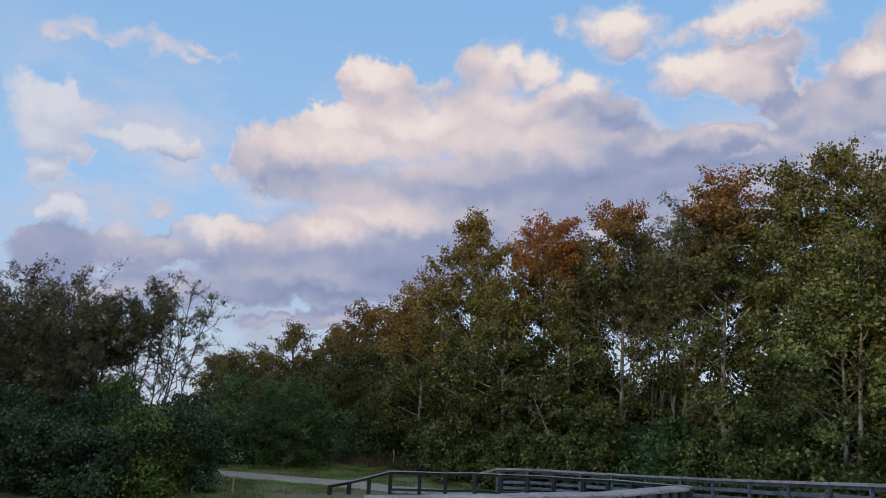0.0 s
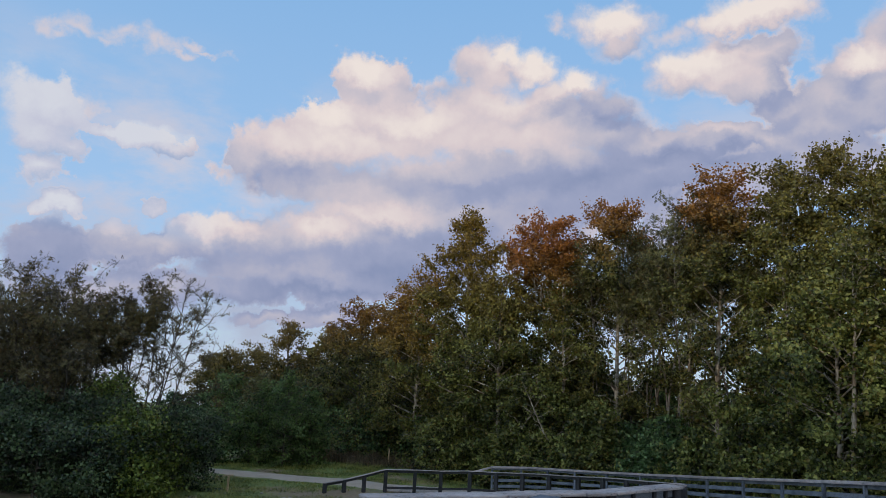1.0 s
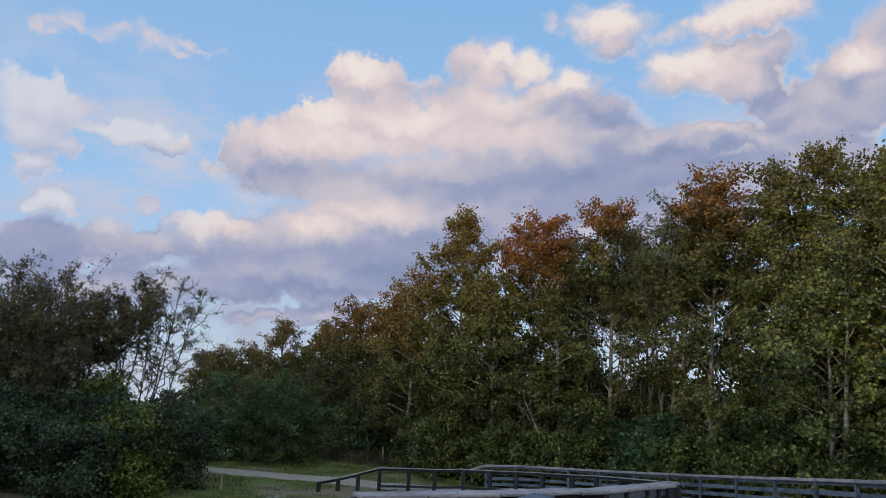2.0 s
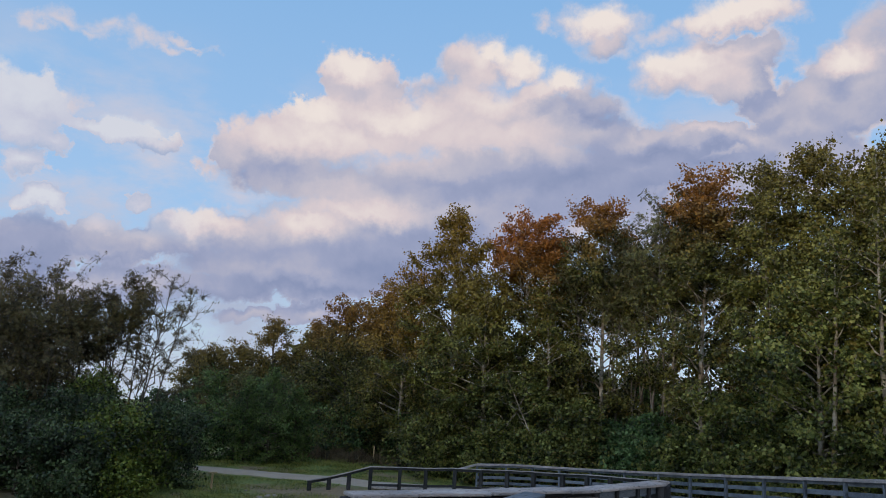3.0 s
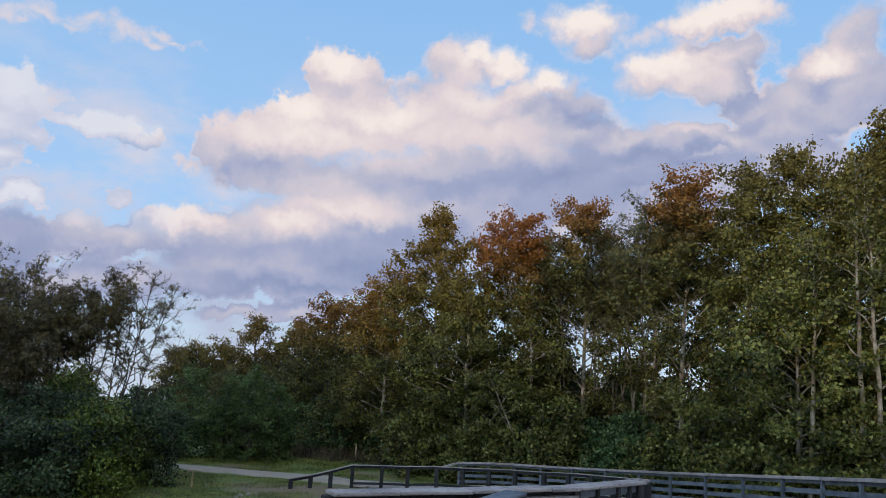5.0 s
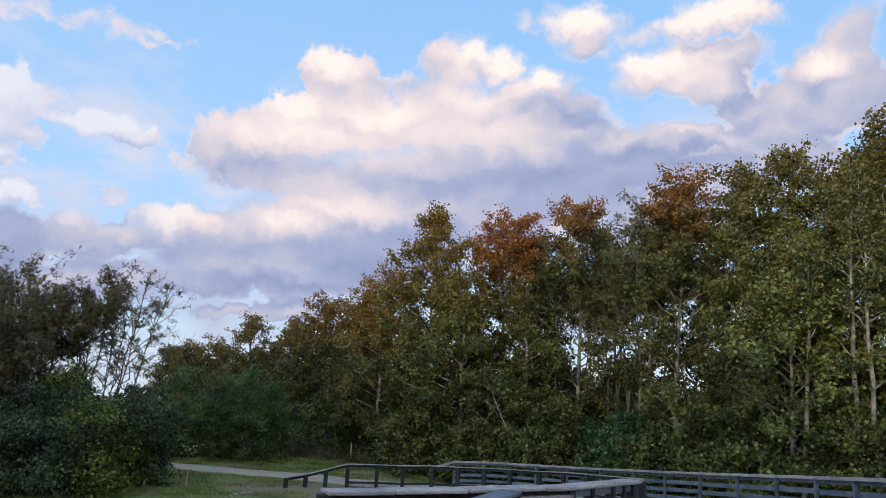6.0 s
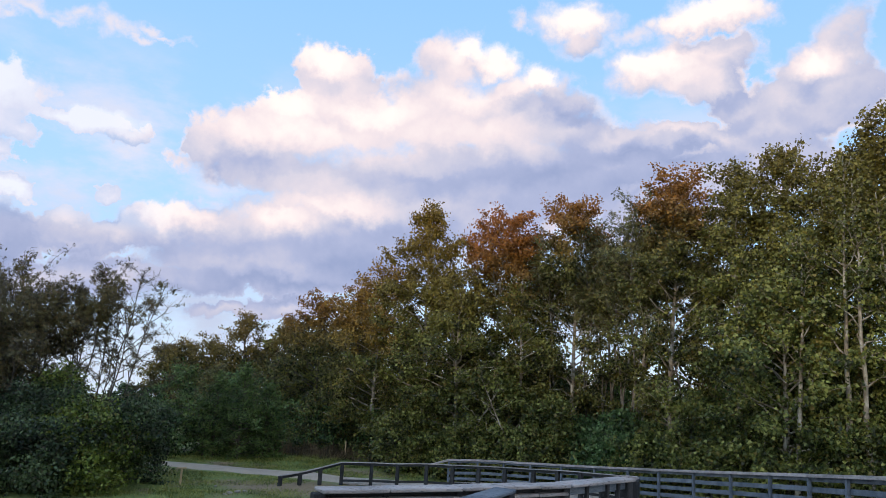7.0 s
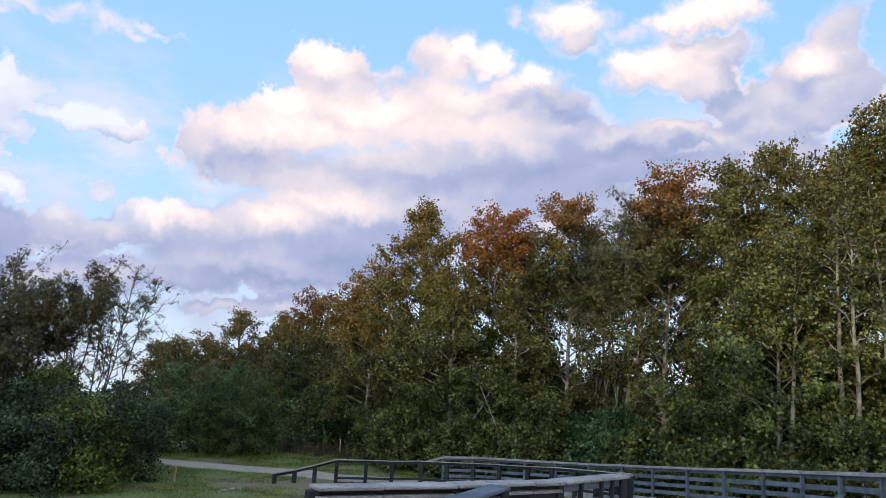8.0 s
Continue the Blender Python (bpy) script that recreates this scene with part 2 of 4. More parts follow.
def ground_material():
    m, n = material("meadow_ground")
    spot = n.add("ShaderNodeTexCoord").outputs["Object"]
    fine = n.noise(spot, 6.0, 6.0, 0.7)
    wide = n.noise(spot, 0.35, 4.0, 0.6)
    green = n.ramp(fine, (0.25, (0.055, 0.10, 0.022)), (0.75, (0.17, 0.22, 0.055)))
    soil = n.ramp(fine, (0.25, (0.11, 0.085, 0.05)), (0.75, (0.25, 0.20, 0.13)))
    worn = n.vec("LENGTH", n.vec("MULTIPLY_ADD", spot, (0.34, 0.42, 0), (6.0 * 0.34, -31.9 * 0.42, 0)))
    worn = n.span(n.math("MULTIPLY_ADD", n.math("SUBTRACT", fine, 0.5), 1.5, worn), 1.25, 0.55)
    finish(n, n.mix(n.math("MAXIMUM", worn, n.span(wide, 0.50, 0.62)), green, soil), 0.95, fine, 0.8, 0.05)
    return m


def trail_material():
    m, n = material("trail_gravel")
    spot = n.add("ShaderNodeTexCoord").outputs["Object"]
    fine = n.noise(spot, 40.0, 4.0, 0.7)
    wide = n.noise(spot, 0.9, 4.0, 0.6)
    tone = n.math("MULTIPLY_ADD", n.math("SUBTRACT", wide, 0.5), 0.8, fine, clamp=True)
    finish(n, n.ramp(tone, (0.2, (0.22, 0.19, 0.155)), (0.8, (0.40, 0.355, 0.30))), 0.95, fine, 0.5, 0.01)
    return m


def stone_material():
    m, n = material("field_stone")
    spot = n.add("ShaderNodeTexCoord").outputs["Object"]
    fine = n.noise(spot, 9.0, 6.0, 0.7)
    finish(n, n.ramp(fine, (0.2, (0.12, 0.11, 0.10)), (0.8, (0.33, 0.31, 0.28))), 0.9, fine, 0.6, 0.02)
    return m


GROUND, TRAIL, STONE = ground_material(), trail_material(), stone_material()
# weathered timber; the cap's pale colour includes skylight on its top
CAP_WOOD = timber_material("weathered_lit_cap_timber", (0.17, 0.162, 0.168), (0.40, 0.38, 0.385), (1, 1, 4))
# side boards: the blue of skylit shade is mixed into the grey
RAIL_WOOD = timber_material("weathered_skylit_rail_timber", (0.055, 0.072, 0.095), (0.165, 0.20, 0.245), (1, 1, 6))
# dark timber, with back-lit shade put into the near-black colour
POST_WOOD = timber_material("weathered_shaded_post_timber", (0.012, 0.014, 0.017), (0.042, 0.045, 0.052), (6, 6, 1))
DECK_WOOD = timber_material("walked_deck_timber", (0.22, 0.20, 0.18), (0.44, 0.41, 0.38), (1, 5, 1))
STAKE_WOOD = timber_material("pale_stake_timber", (0.26, 0.20, 0.12), (0.48, 0.39, 0.25), (6, 6, 1))
PALE_BARK = bark_material("pale_flaking_bark", (0.13, 0.11, 0.085), (0.42, 0.39, 0.33))
GREY_BARK = bark_material("grey_bark", (0.07, 0.06, 0.05), (0.20, 0.185, 0.16))
DARK_BARK = bark_material("dark_ridged_bark", (0.035, 0.03, 0.025), (0.09, 0.08, 0.065))
LEAF_OLIVE = leaf_material("olive_leaves", (0.034, 0.047, 0.012), (0.092, 0.112, 0.027), (0.196, 0.221, 0.060), (0.250, 0.160, 0.029), 5.5, 14.5)
LEAF_RUST = leaf_material("turning_leaves", (0.027, 0.036, 0.009), (0.085, 0.093, 0.022), (0.170, 0.170, 0.043), (0.340, 0.120, 0.024), 8.0, 14.0)
LEAF_RUST_LOW = leaf_material("low_turning_leaves", (0.027, 0.036, 0.009), (0.085, 0.093, 0.022), (0.170, 0.170, 0.043), (0.24, 0.115, 0.024), 5.5, 10.5)
LEAF_GOLD = leaf_material("golden_turning_leaves", (0.034, 0.045, 0.012), (0.095, 0.105, 0.026), (0.20, 0.20, 0.05), (0.27, 0.155, 0.03), 4.0, 10.5)
LEAF_AMBER = leaf_material("amber_topped_leaves", (0.027, 0.036, 0.010), (0.083, 0.092, 0.024), (0.170, 0.170, 0.047), (0.300, 0.130, 0.027), 11.0, 15.0)
LEAF_BROAD = leaf_material("broad_green_leaves", (0.034, 0.051, 0.012), (0.095, 0.126, 0.031), (0.238, 0.255, 0.068), (0.187, 0.136, 0.031), 6.0, 20.0)
LEAF_FEATHER = leaf_material("feathery_dull_leaves", (0.043, 0.051, 0.019), (0.100, 0.109, 0.043), (0.170, 0.170, 0.068))
LEAF_BROWN = leaf_material("browning_leaves", (0.036, 0.032, 0.015), (0.085, 0.076, 0.033), (0.15, 0.135, 0.055))
LEAF_DARK = leaf_material("deep_green_leaves", (0.022, 0.049, 0.017), (0.060, 0.119, 0.039), (0.136, 0.221, 0.085))
LEAF_FRESH = leaf_material("fresh_green_leaves", (0.025, 0.047, 0.009), (0.072, 0.111, 0.019), (0.153, 0.204, 0.038))
LEAF_DEEP = leaf_material("dark_shrub_leaves", (0.012, 0.025, 0.011), (0.032, 0.058, 0.025), (0.085, 0.128, 0.055))
LEAF_DULL = leaf_material("dull_far_leaves", (0.031, 0.036, 0.010), (0.081, 0.083, 0.022), (0.162, 0.145, 0.038), (0.170, 0.115, 0.025), 4.0, 10.5)
LEAF_CEDAR = leaf_material("cedar_sprays", (0.025, 0.055, 0.015), (0.064, 0.119, 0.031), (0.128, 0.196, 0.055))
STRAW = leaf_material("dry_weed_stalks", (0.04, 0.034, 0.018), (0.09, 0.072, 0.04), (0.17, 0.135, 0.075))
BLADES = leaf_material("grass_blades", (0.08, 0.125, 0.024), (0.15, 0.205, 0.042), (0.28, 0.29, 0.085))


# ---- building helpers ----
def mesh_object(name, verts, faces, mat, parent=None, smooth=False):
    me = bpy.data.meshes.new(name)
    me.from_pydata([tuple(v) for v in verts], [], faces)
    me.materials.append(mat)
    if smooth:
        me.polygons.foreach_set("use_smooth", [True] * len(me.polygons))
    ob = new(name, me)
    ob.parent = parent
    return ob


def part(name, bm, mat, parent, label=""):
    me = bpy.data.meshes.new(name)
    bm.to_mesh(me)
    bm.free()
    me.materials.append(mat)
    ob = new(name, me)
    ob.parent = parent
    return tagged(ob, label)


def beam_bm(a, b, wide, high, up=(0, 0, 1), bevel=0.006):
    """A sawn timber from a to b."""
    a, b = Vector(a), Vector(b)
    way = (b - a).normalized()
    side = way.cross(Vector(up)).normalized()
    top = side.cross(way).normalized()
    bm = bmesh.new()
    ring = [[bm.verts.new(p + side * sx * wide / 2 + top * sz * high / 2) for sx, sz in ((-1, -1), (1, -1), (1, 1), (-1, 1))] for p in (a, b)]
    for i in range(4):
        j = (i + 1) % 4
        bm.faces.new((ring[0][i], ring[0][j], ring[1][j], ring[1][i]))
    bm.faces.new(ring[0][::-1])
    bm.faces.new(ring[1])
    bmesh.ops.recalc_face_normals(bm, faces=bm.faces)
    if bevel:
        bmesh.ops.bevel(bm, geom=bm.edges[:], offset=bevel, segments=1, affect="EDGES")
    return bm


def leaf_mesh(name, spots, sizes, mat, parent, rng, form="oval", drop=0.25, outward=0.0):
    """Many small folded leaves in one mesh. form: oval, broad (lobed), frond (paired leaflets), blade (grass) or stalk.
    outward: how far the leaves turn their faces away from the stem, towards the light."""
    count = len(spots)
    face = rng.normal(size=(count, 3)) + np.array([0, 0, 0.5])
    if outward:
        away = np.stack([spots[:, 0], spots[:, 1], np.zeros(count)], 1)
        face += outward * away / (np.linalg.norm(away, axis=1)[:, None] + 0.3)
    face /= np.linalg.norm(face, axis=1)[:, None]
    lead = rng.normal(size=(count, 3)) - np.array([0, 0, drop])
    lead -= face * (lead * face).sum(1)[:, None]
    lead /= np.linalg.norm(lead, axis=1)[:, None] + 1e-9
    side = np.cross(face, lead)
    s = np.asarray(sizes)[:, None]
    if form == "stalk":
        shape, tris = [(-0.5, 0.025, 0.0), (-0.5, -0.025, 0.0), (0.5, 0.0, 0.0)], [(0, 1, 2)]
    elif form == "blade":
        shape, tris = [(-0.5, 0.11, 0.0), (-0.5, -0.11, 0.0), (0.5, 0.0, 0.0)], [(0, 1, 2)]
    elif form == "broad":
        shape = [(-0.42, 0.0, 0.0), (-0.08, 0.54, 0.12), (0.14, 0.26, 0.02), (0.58, 0.0, -0.10), (0.14, -0.26, 0.02), (-0.08, -0.54, 0.12)]
        tris = [(0, 2, 1), (0, 3, 2), (0, 4, 3), (0, 5, 4)]
    elif form == "frond":
        shape, tris = [], []
        for i in range(3):
            x = -0.45 + 0.34 * i
            for turn in (1, -1):
                j = len(shape)
                shape += [(x, 0.0, -0.05 * i * i), (x + 0.26, turn * (0.42 - 0.05 * i), 0.02 - 0.06 * i * i), (x + 0.33, turn * 0.05, -0.05 * i * i)]
                tris.append((j, j + 1, j + 2))
    else:
        shape = [(-0.5, 0.0, 0.0), (-0.04, 0.38, 0.09), (0.5, 0.0, -0.05), (-0.04, -0.38, 0.09)]
        tris = [(0, 2, 1), (0, 3, 2)]
    k = len(shape)
    pts = np.stack([spots + s * (lead * a + side * b + face * c) for a, b, c in shape], 1).reshape(-1, 3)
    idx = (np.arange(count)[:, None, None] * k + np.array(tris)[None]).reshape(-1)
    me = bpy.data.meshes.new(name)
    me.vertices.add(len(pts))
    me.vertices.foreach_set("co", pts.astype(np.float32).ravel())
    me.loops.add(len(idx))
    me.loops.foreach_set("vertex_index", idx.astype(np.int32))
    me.polygons.add(len(idx) // 3)
    me.polygons.foreach_set("loop_start", np.arange(0, len(idx), 3, dtype=np.int32))
    me.update(calc_edges=True)
    me.materials.append(mat)
    ob = new(name, me)
    ob.parent = parent
    return tagged(ob, kind="stuff")


class Wood:
    """Tapered limbs collected into one mesh."""

    def __init__(self):
        self.verts, self.faces = [], []

    def limb(self, line, r0, r1, sides=6):
        first = len(self.verts)
        line = [np.asarray(p, float) for p in line]
        for i, p in enumerate(line):
            way = line[min(i + 1, len(line) - 1)] - line[max(i - 1, 0)]
            way = way / (np.linalg.norm(way) + 1e-9)
            u = np.cross(way, (0.31, 0.95, 0.02))
            u /= np.linalg.norm(u) + 1e-9
            v = np.cross(way, u)
            r = r0 + (r1 - r0) * i / (len(line) - 1)
            for k in range(sides):
                a = 2 * math.pi * k / sides
                self.verts.append(p + r * (u * math.cos(a) + v * math.sin(a)))
        for i in range(len(line) - 1):
            for k in range(sides):
                j = (k + 1) % sides
                a = first + i * sides
                self.faces.append((a + k, a + j, a + sides + j, a + sides + k))
        if sides > 3:
            self.faces.append(tuple(range(first + (len(line) - 1) * sides, first + len(line) * sides)))
            self.faces.append(tuple(range(first, first + sides))[::-1])


def tree(name, label, x, y, height, spread, seed, leaves, leaf, leaf_mat, bark, base=0.12, limbs=26, stems=1, lean=(0.0, 0.0),
         girth=0.16, form="oval", clump=0.16, droop=0.0, shape=0.6, group="woodland edge", z0=0.0, rise=0.95, fork=6, spray=7, loose=1.0, thin=0.0):
    """A tree: stems with limbs and twigs (trunk), and leaves set along the twigs (crown)."""
    rng = np.random.default_rng(seed)
    wood, twigs = Wood(), []
    for stem in range(stems):
        aim = rng.uniform(0, 2 * math.pi)
        off = 0.0 if stems == 1 else 0.25 + 0.1 * stem
        tilt = np.array([math.cos(aim), math.sin(aim)]) * (0.0 if stems == 1 else rng.uniform(0.04, 0.16))
        tall = height * (1.0 if stem == 0 else rng.uniform(0.78, 0.95))
        foot = np.array([math.cos(aim) * off, math.sin(aim) * off, -0.15])
        line, p = [foot], foot.copy()
        steps = 9
        for i in range(steps):
            p = p + np.array([tilt[0] + lean[0], tilt[1] + lean[1], 1.0]) * tall * 0.97 / steps + np.append(rng.normal(size=2) * (0.008 if stems == 1 else 0.016) * tall / 2, 0)
            line.append(p.copy())
        wood.limb(line, girth / math.sqrt(stems), 0.012, 8)
        line = np.array(line)

        def on_stem(t):
            f = t * (len(line) - 1)
            i = min(int(f), len(line) - 2)
            return line[i] + (line[i + 1] - line[i]) * (f - i)
        for i in range(limbs // stems):
            t = base + (0.97 - base) * ((i + rng.uniform(0, 1)) / (limbs // stems)) ** 0.80
            a = i * 2.39996 + rng.uniform(-0.5, 0.5) + seed
            reach = spread * min(1.0, ((1.02 - t) / 0.55) ** shape) * (0.72 + 0.28 * min(1.0, (t - base) / 0.25 + 0.35)) * rng.uniform(0.78, 1.1)
            up = rise * (0.10 + 1.35 * t) * rng.uniform(0.7, 1.25)
            start, out = on_stem(t), np.array([math.cos(a), math.sin(a), 0.0])
            pts = [start]
            for k in range(1, 5):
                u = k / 4
                pts.append(start + out * reach * u + np.array([0, 0, reach * (up * u - (droop + 0.25) * u * u)]) + rng.normal(size=3) * reach * 0.05)
            r = max(0.012, girth * 0.36 * (1.05 - t) + 0.010)
            wood.limb(pts, r, 0.006, 5)
            pts = np.array(pts)
            for k in range(fork):
                u = rng.uniform(0.3, 1.0)
                f = u * 4
                j = min(int(f), 3)
                s0 = pts[j] + (pts[j + 1] - pts[j]) * (f - j)
                turn = rng.normal(size=3) * 0.75 + out * 0.6 + np.array([0, 0, 0.35 - droop])
                turn /= np.linalg.norm(turn)
                size = reach * rng.uniform(0.28, 0.5)
                s1 = s0 + turn * size * 0.5 + rng.normal(size=3) * 0.05
                s2 = s0 + turn * size + np.array([0, 0, 0.1 - droop * 0.4]) * size
                wood.limb([s0, s1, s2] if height > 6 else [s0, s2], 0.012, 0.004, 3)
                twigs.append((s0, s2, size))
            twigs.append((pts[2], pts[4], reach * 0.5))
        top = on_stem(1.0)
        for k in range(12):
            s0 = on_stem(rng.uniform(0.84, 0.97))
            s2 = s0 + rng.normal(size=3) * np.array([0.30, 0.30, 0.12]) * min(1.0, spread / 2) + np.array([0, 0, 0.35])
            wood.limb([s0, (s0 + s2) / 2, s2], 0.010, 0.004, 3)
            twigs.append((s0, s2, 0.45))
    thing = tagged(new(name), label, "tree" if height > 5 else "shrub", group)
    thing.location = (x, y, z0)
    mesh_object("trunk", wood.verts, wood.faces, bark, thing, True)
    a, b = np.array([t[0] for t in twigs]), np.array([t[1] for t in twigs])
    weight = np.array([t[2] for t in twigs]) ** 1.35
    if thin:
        # fewer leaves half way up, where the neighbours shade each other
        weight *= 1 - thin * np.exp(-(((a[:, 2] + b[:, 2]) / 2 / height - 0.52) / 0.10) ** 2)
    # leaves sit in small sprays, several to a twig
    sprays = max(60, int(leaves / spray))
    pick = rng.choice(len(twigs), sprays, p=weight / weight.sum())
    along = rng.uniform(0.05, 1.08, sprays)[:, None]
    heart = a[pick] + (b[pick] - a[pick]) * along + rng.normal(size=(sprays, 3)) * np.array([clump, clump, clump * 0.6])
    which = rng.integers(0, sprays, leaves)
    spots = heart[which] + rng.normal(size=(leaves, 3)) * np.array([1.0, 1.0, 0.7]) * (0.75 * leaf + 0.05) * loose
    spots[:, 2] = np.maximum(spots[:, 2], 0.08)
    leaf_mesh("crown", spots, rng.uniform(0.6, 1.35, leaves) * leaf, leaf_mat, thing, rng, form, outward=0.8)
    return thing


# ---- ground, trail ----
def swell(x, y):
    """The lie of the land."""
    h = 0.05 * math.sin(x * 0.55 + 0.4 * y) * math.cos(y * 0.43 - x * 0.2) + 0.03 * math.sin(1.9 * x + 0.7) * math.sin(1.6 * y)
    bank = max(0.0, min(1.0, (y - 38.5) / 8.0)) * max(0.0, min(1.0, (x + 14) / 5.0)) * max(0.0, min(1.0, (6 - x) / 5.0))
    return h * (1.0 if y < 200 else 0.0) + 0.25 * bank


def build_ground():
    near = [i * 0.7 for i in range(-60, 61)]
    xs = [-3000, -1200, -500, -200, -90, -55] + near + [55, 90, 200, 500, 1200, 3000]
    ys = [-3000, -1000, -300, -80, -30] + [i * 0.7 for i in range(-28, 110)] + [90, 120, 200, 500, 1200, 3000]
    verts = [(x, y, (swell(x, y) if abs(x) < 100 and -40 < y < 130 else 0.0) - 0.036 * max(0.0, y - 74)) for y in ys for x in xs]
    w = len(xs)
    faces = [(j * w + i, j * w + i + 1, (j + 1) * w + i + 1, (j + 1) * w + i) for j in range(len(ys) - 1) for i in range(w - 1)]
    tagged(mesh_object("ground", verts, faces, GROUND, None, True), "grassy meadow ground with bare soil patches", "ground", kind="structure")


build_ground()


def trail_line(t):
    """The trail's middle and half width, from the boardwalk's foot away behind the shrubs."""
    x = -3.4 - 46 * t
    y = 34.8 + 2.2 * (1 - math.exp(-max(0.0, -3.4 - x) / 3.2)) + 0.0022 * max(0.0, -14 - x) ** 2
    return x, y, 1.35 - 0.55 * min(1.0, max(0.0, (-5.0 - x) / 6.0))


def build_trail():
    verts, faces = [], []
    steps = 160
    for i in range(steps + 1):
        x, y, half = trail_line(i / steps)
        for k in range(7):
            s = -1 + 2 * k / 6
            wob = 0.10 * math.sin(i * 0.9 + k) * (1 if abs(s) == 1 else 0)
            yy = y + s * half + wob
            verts.append((x, yy, swell(x, yy) + 0.055 + 0.03 * (1 - s * s) - (0.06 if abs(s) == 1 else 0)))
    for i in range(steps):
        for k in range(6):
            a = i * 7 + k
            faces.append((a, a + 1, a + 8, a + 7))
    tagged(mesh_object("trail", verts, faces, TRAIL, None, True), "pale grey gravel trail through the grass", "path", kind="structure")


build_trail()


# ---- the boardwalk ----
def railing(name, label, tops, deck_drop, rails, post_wide=0.10, cap_wide=0.17, rail_high=0.09, group="boardwalk railings", thin=(), posts_down=True, rail_side=0.0, post_mat=None, cap_high=0.038, rails_from=0, rail_mat=None, cap_mat=None):
    """A timber railing along tops (the cap's upper face at each post). rails: depths of the boards below the cap."""
    tops = [Vector(p) for p in tops]
    thing = tagged(new(name), label, "railing", group)
    thing.location = (tops[0].x, tops[0].y, 0)
    o = thing.location
    for i, p in enumerate(tops):
        way = (tops[min(i + 1, len(tops) - 1)] - tops[max(i - 1, 0)])
        side = Vector((way.y, -way.x, 0)).normalized()
        wide = 0.045 if i in thin else post_wide
        foot = Vector((p.x, p.y, p.z - deck_drop - 0.25 if not posts_down or i in thin else -0.2))
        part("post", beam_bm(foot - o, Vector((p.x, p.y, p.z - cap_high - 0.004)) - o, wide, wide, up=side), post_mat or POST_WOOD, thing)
    for i in range(len(tops) - 1):
        a, b = tops[i], tops[i + 1]
        way = (b - a).normalized()
        side = Vector((way.y, -way.x, 0)).normalized() * rail_side
        sag = Vector((0, 0, 0.009 * ((i * 7) % 3 - 1)))
        part("cap", beam_bm(a + way * 0.003 - o + Vector((0, 0, -cap_high / 2)) + sag * 0.3, b - way * 0.003 - o + Vector((0, 0, -cap_high / 2)) + sag * 0.3, cap_wide, cap_high), cap_mat or CAP_WOOD, thing,
             "weathered cap board in a pale sky-lit tone")
        for d in rails:
            if d < min(a.z, b.z) and i >= rails_from:
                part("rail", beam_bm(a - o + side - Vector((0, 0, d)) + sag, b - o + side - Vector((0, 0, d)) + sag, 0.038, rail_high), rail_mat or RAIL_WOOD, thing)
    return thing


LOW_RAIL = [(-6.46, 32.20, 0.45), (-5.72, 32.66, 0.58), (-4.94, 33.12, 0.77), (-4.06, 33.49, 1.02), (-2.78, 33.58, 1.06), (-1.64, 33.58, 1.08),
            (-0.37, 33.40, 1.18), (0.76, 33.12, 1.22), (1.86, 32.66, 1.29), (2.92, 32.02, 1.37), (4.03, 31.28, 1.44), (4.89, 30.54, 1.53),
            (5.66, 29.72, 1.60), (6.25, 28.70, 1.68), (6.63, 27.60, 1.77), (6.76, 26.50, 1.86), (6.68, 25.30, 1.96)]
# on up the ramp to the corner of the raised deck
for k in range(1, 13):
    f = k / 12
    LOW_RAIL.append((6.68 + (1.66 - 6.68) * f, 25.30 + (6.55 - 25.30) * f, 1.96 + (3.86 - 1.96) * f))
HIGH_RAIL = [(-0.42, 35.70, 0.89), (0.62, 35.70, 1.21), (1.97, 35.70, 1.27), (3.16, 35.42, 1.31), (4.32, 34.78, 1.37), (5.54, 33.58, 1.48),
             (6.60, 31.74, 1.66), (7.46, 29.62, 1.88), (8.06, 27.60, 2.07), (8.63, 25.58, 2.28), (9.05, 23.46, 2.50), (9.33, 21.34, 2.71),
             (9.43, 19.32, 2.91), (9.41, 17.48, 3.09), (9.28, 15.64, 3.26), (9.01, 13.80, 3.43), (8.6, 12.0, 3.60), (8.0, 10.2, 3.72), (7.2, 8.4, 3.82)]
DECK_RAIL = [(-0.70, 4.68, 3.86), (-0.31, 4.90, 3.86), (0.16, 5.15, 3.86), (0.72, 5.53, 3.86), (0.96, 5.71, 3.86), (1.60, 6.38, 3.86)]
NEAR_RAIL = [(0.47, 5.00, 3.89), (0.07, 4.28, 3.86), (-0.35, 3.56, 3.86), (-0.77, 2.84, 3.86)]
railing("boardwalk_railing", "long weathered grey timber railing with posts in a dark shade tone along the ramp", LOW_RAIL, 1.03, (0.085, 0.78), rail_high=0.10, post_wide=0.15, cap_wide=0.13, cap_high=0.032, rail_mat=POST_WOOD)
railing("boardwalk_railing", "weathered timber railing with four boards toned skylight blue-grey beside the trees", HIGH_RAIL, 1.05, (0.11, 0.37, 0.63, 0.89), rail_high=0.13, post_wide=0.085, rail_side=-0.06, post_mat=RAIL_WOOD, rails_from=1, cap_high=0.085, cap_wide=0.16)
deck_edge = railing("deck_railing", "pale-capped timber railing at the raised deck's edge", DECK_RAIL, 1.03, (), post_wide=0.075, cap_wide=0.17, thin=(1, 2, 3), posts_down=False, cap_high=0.024)
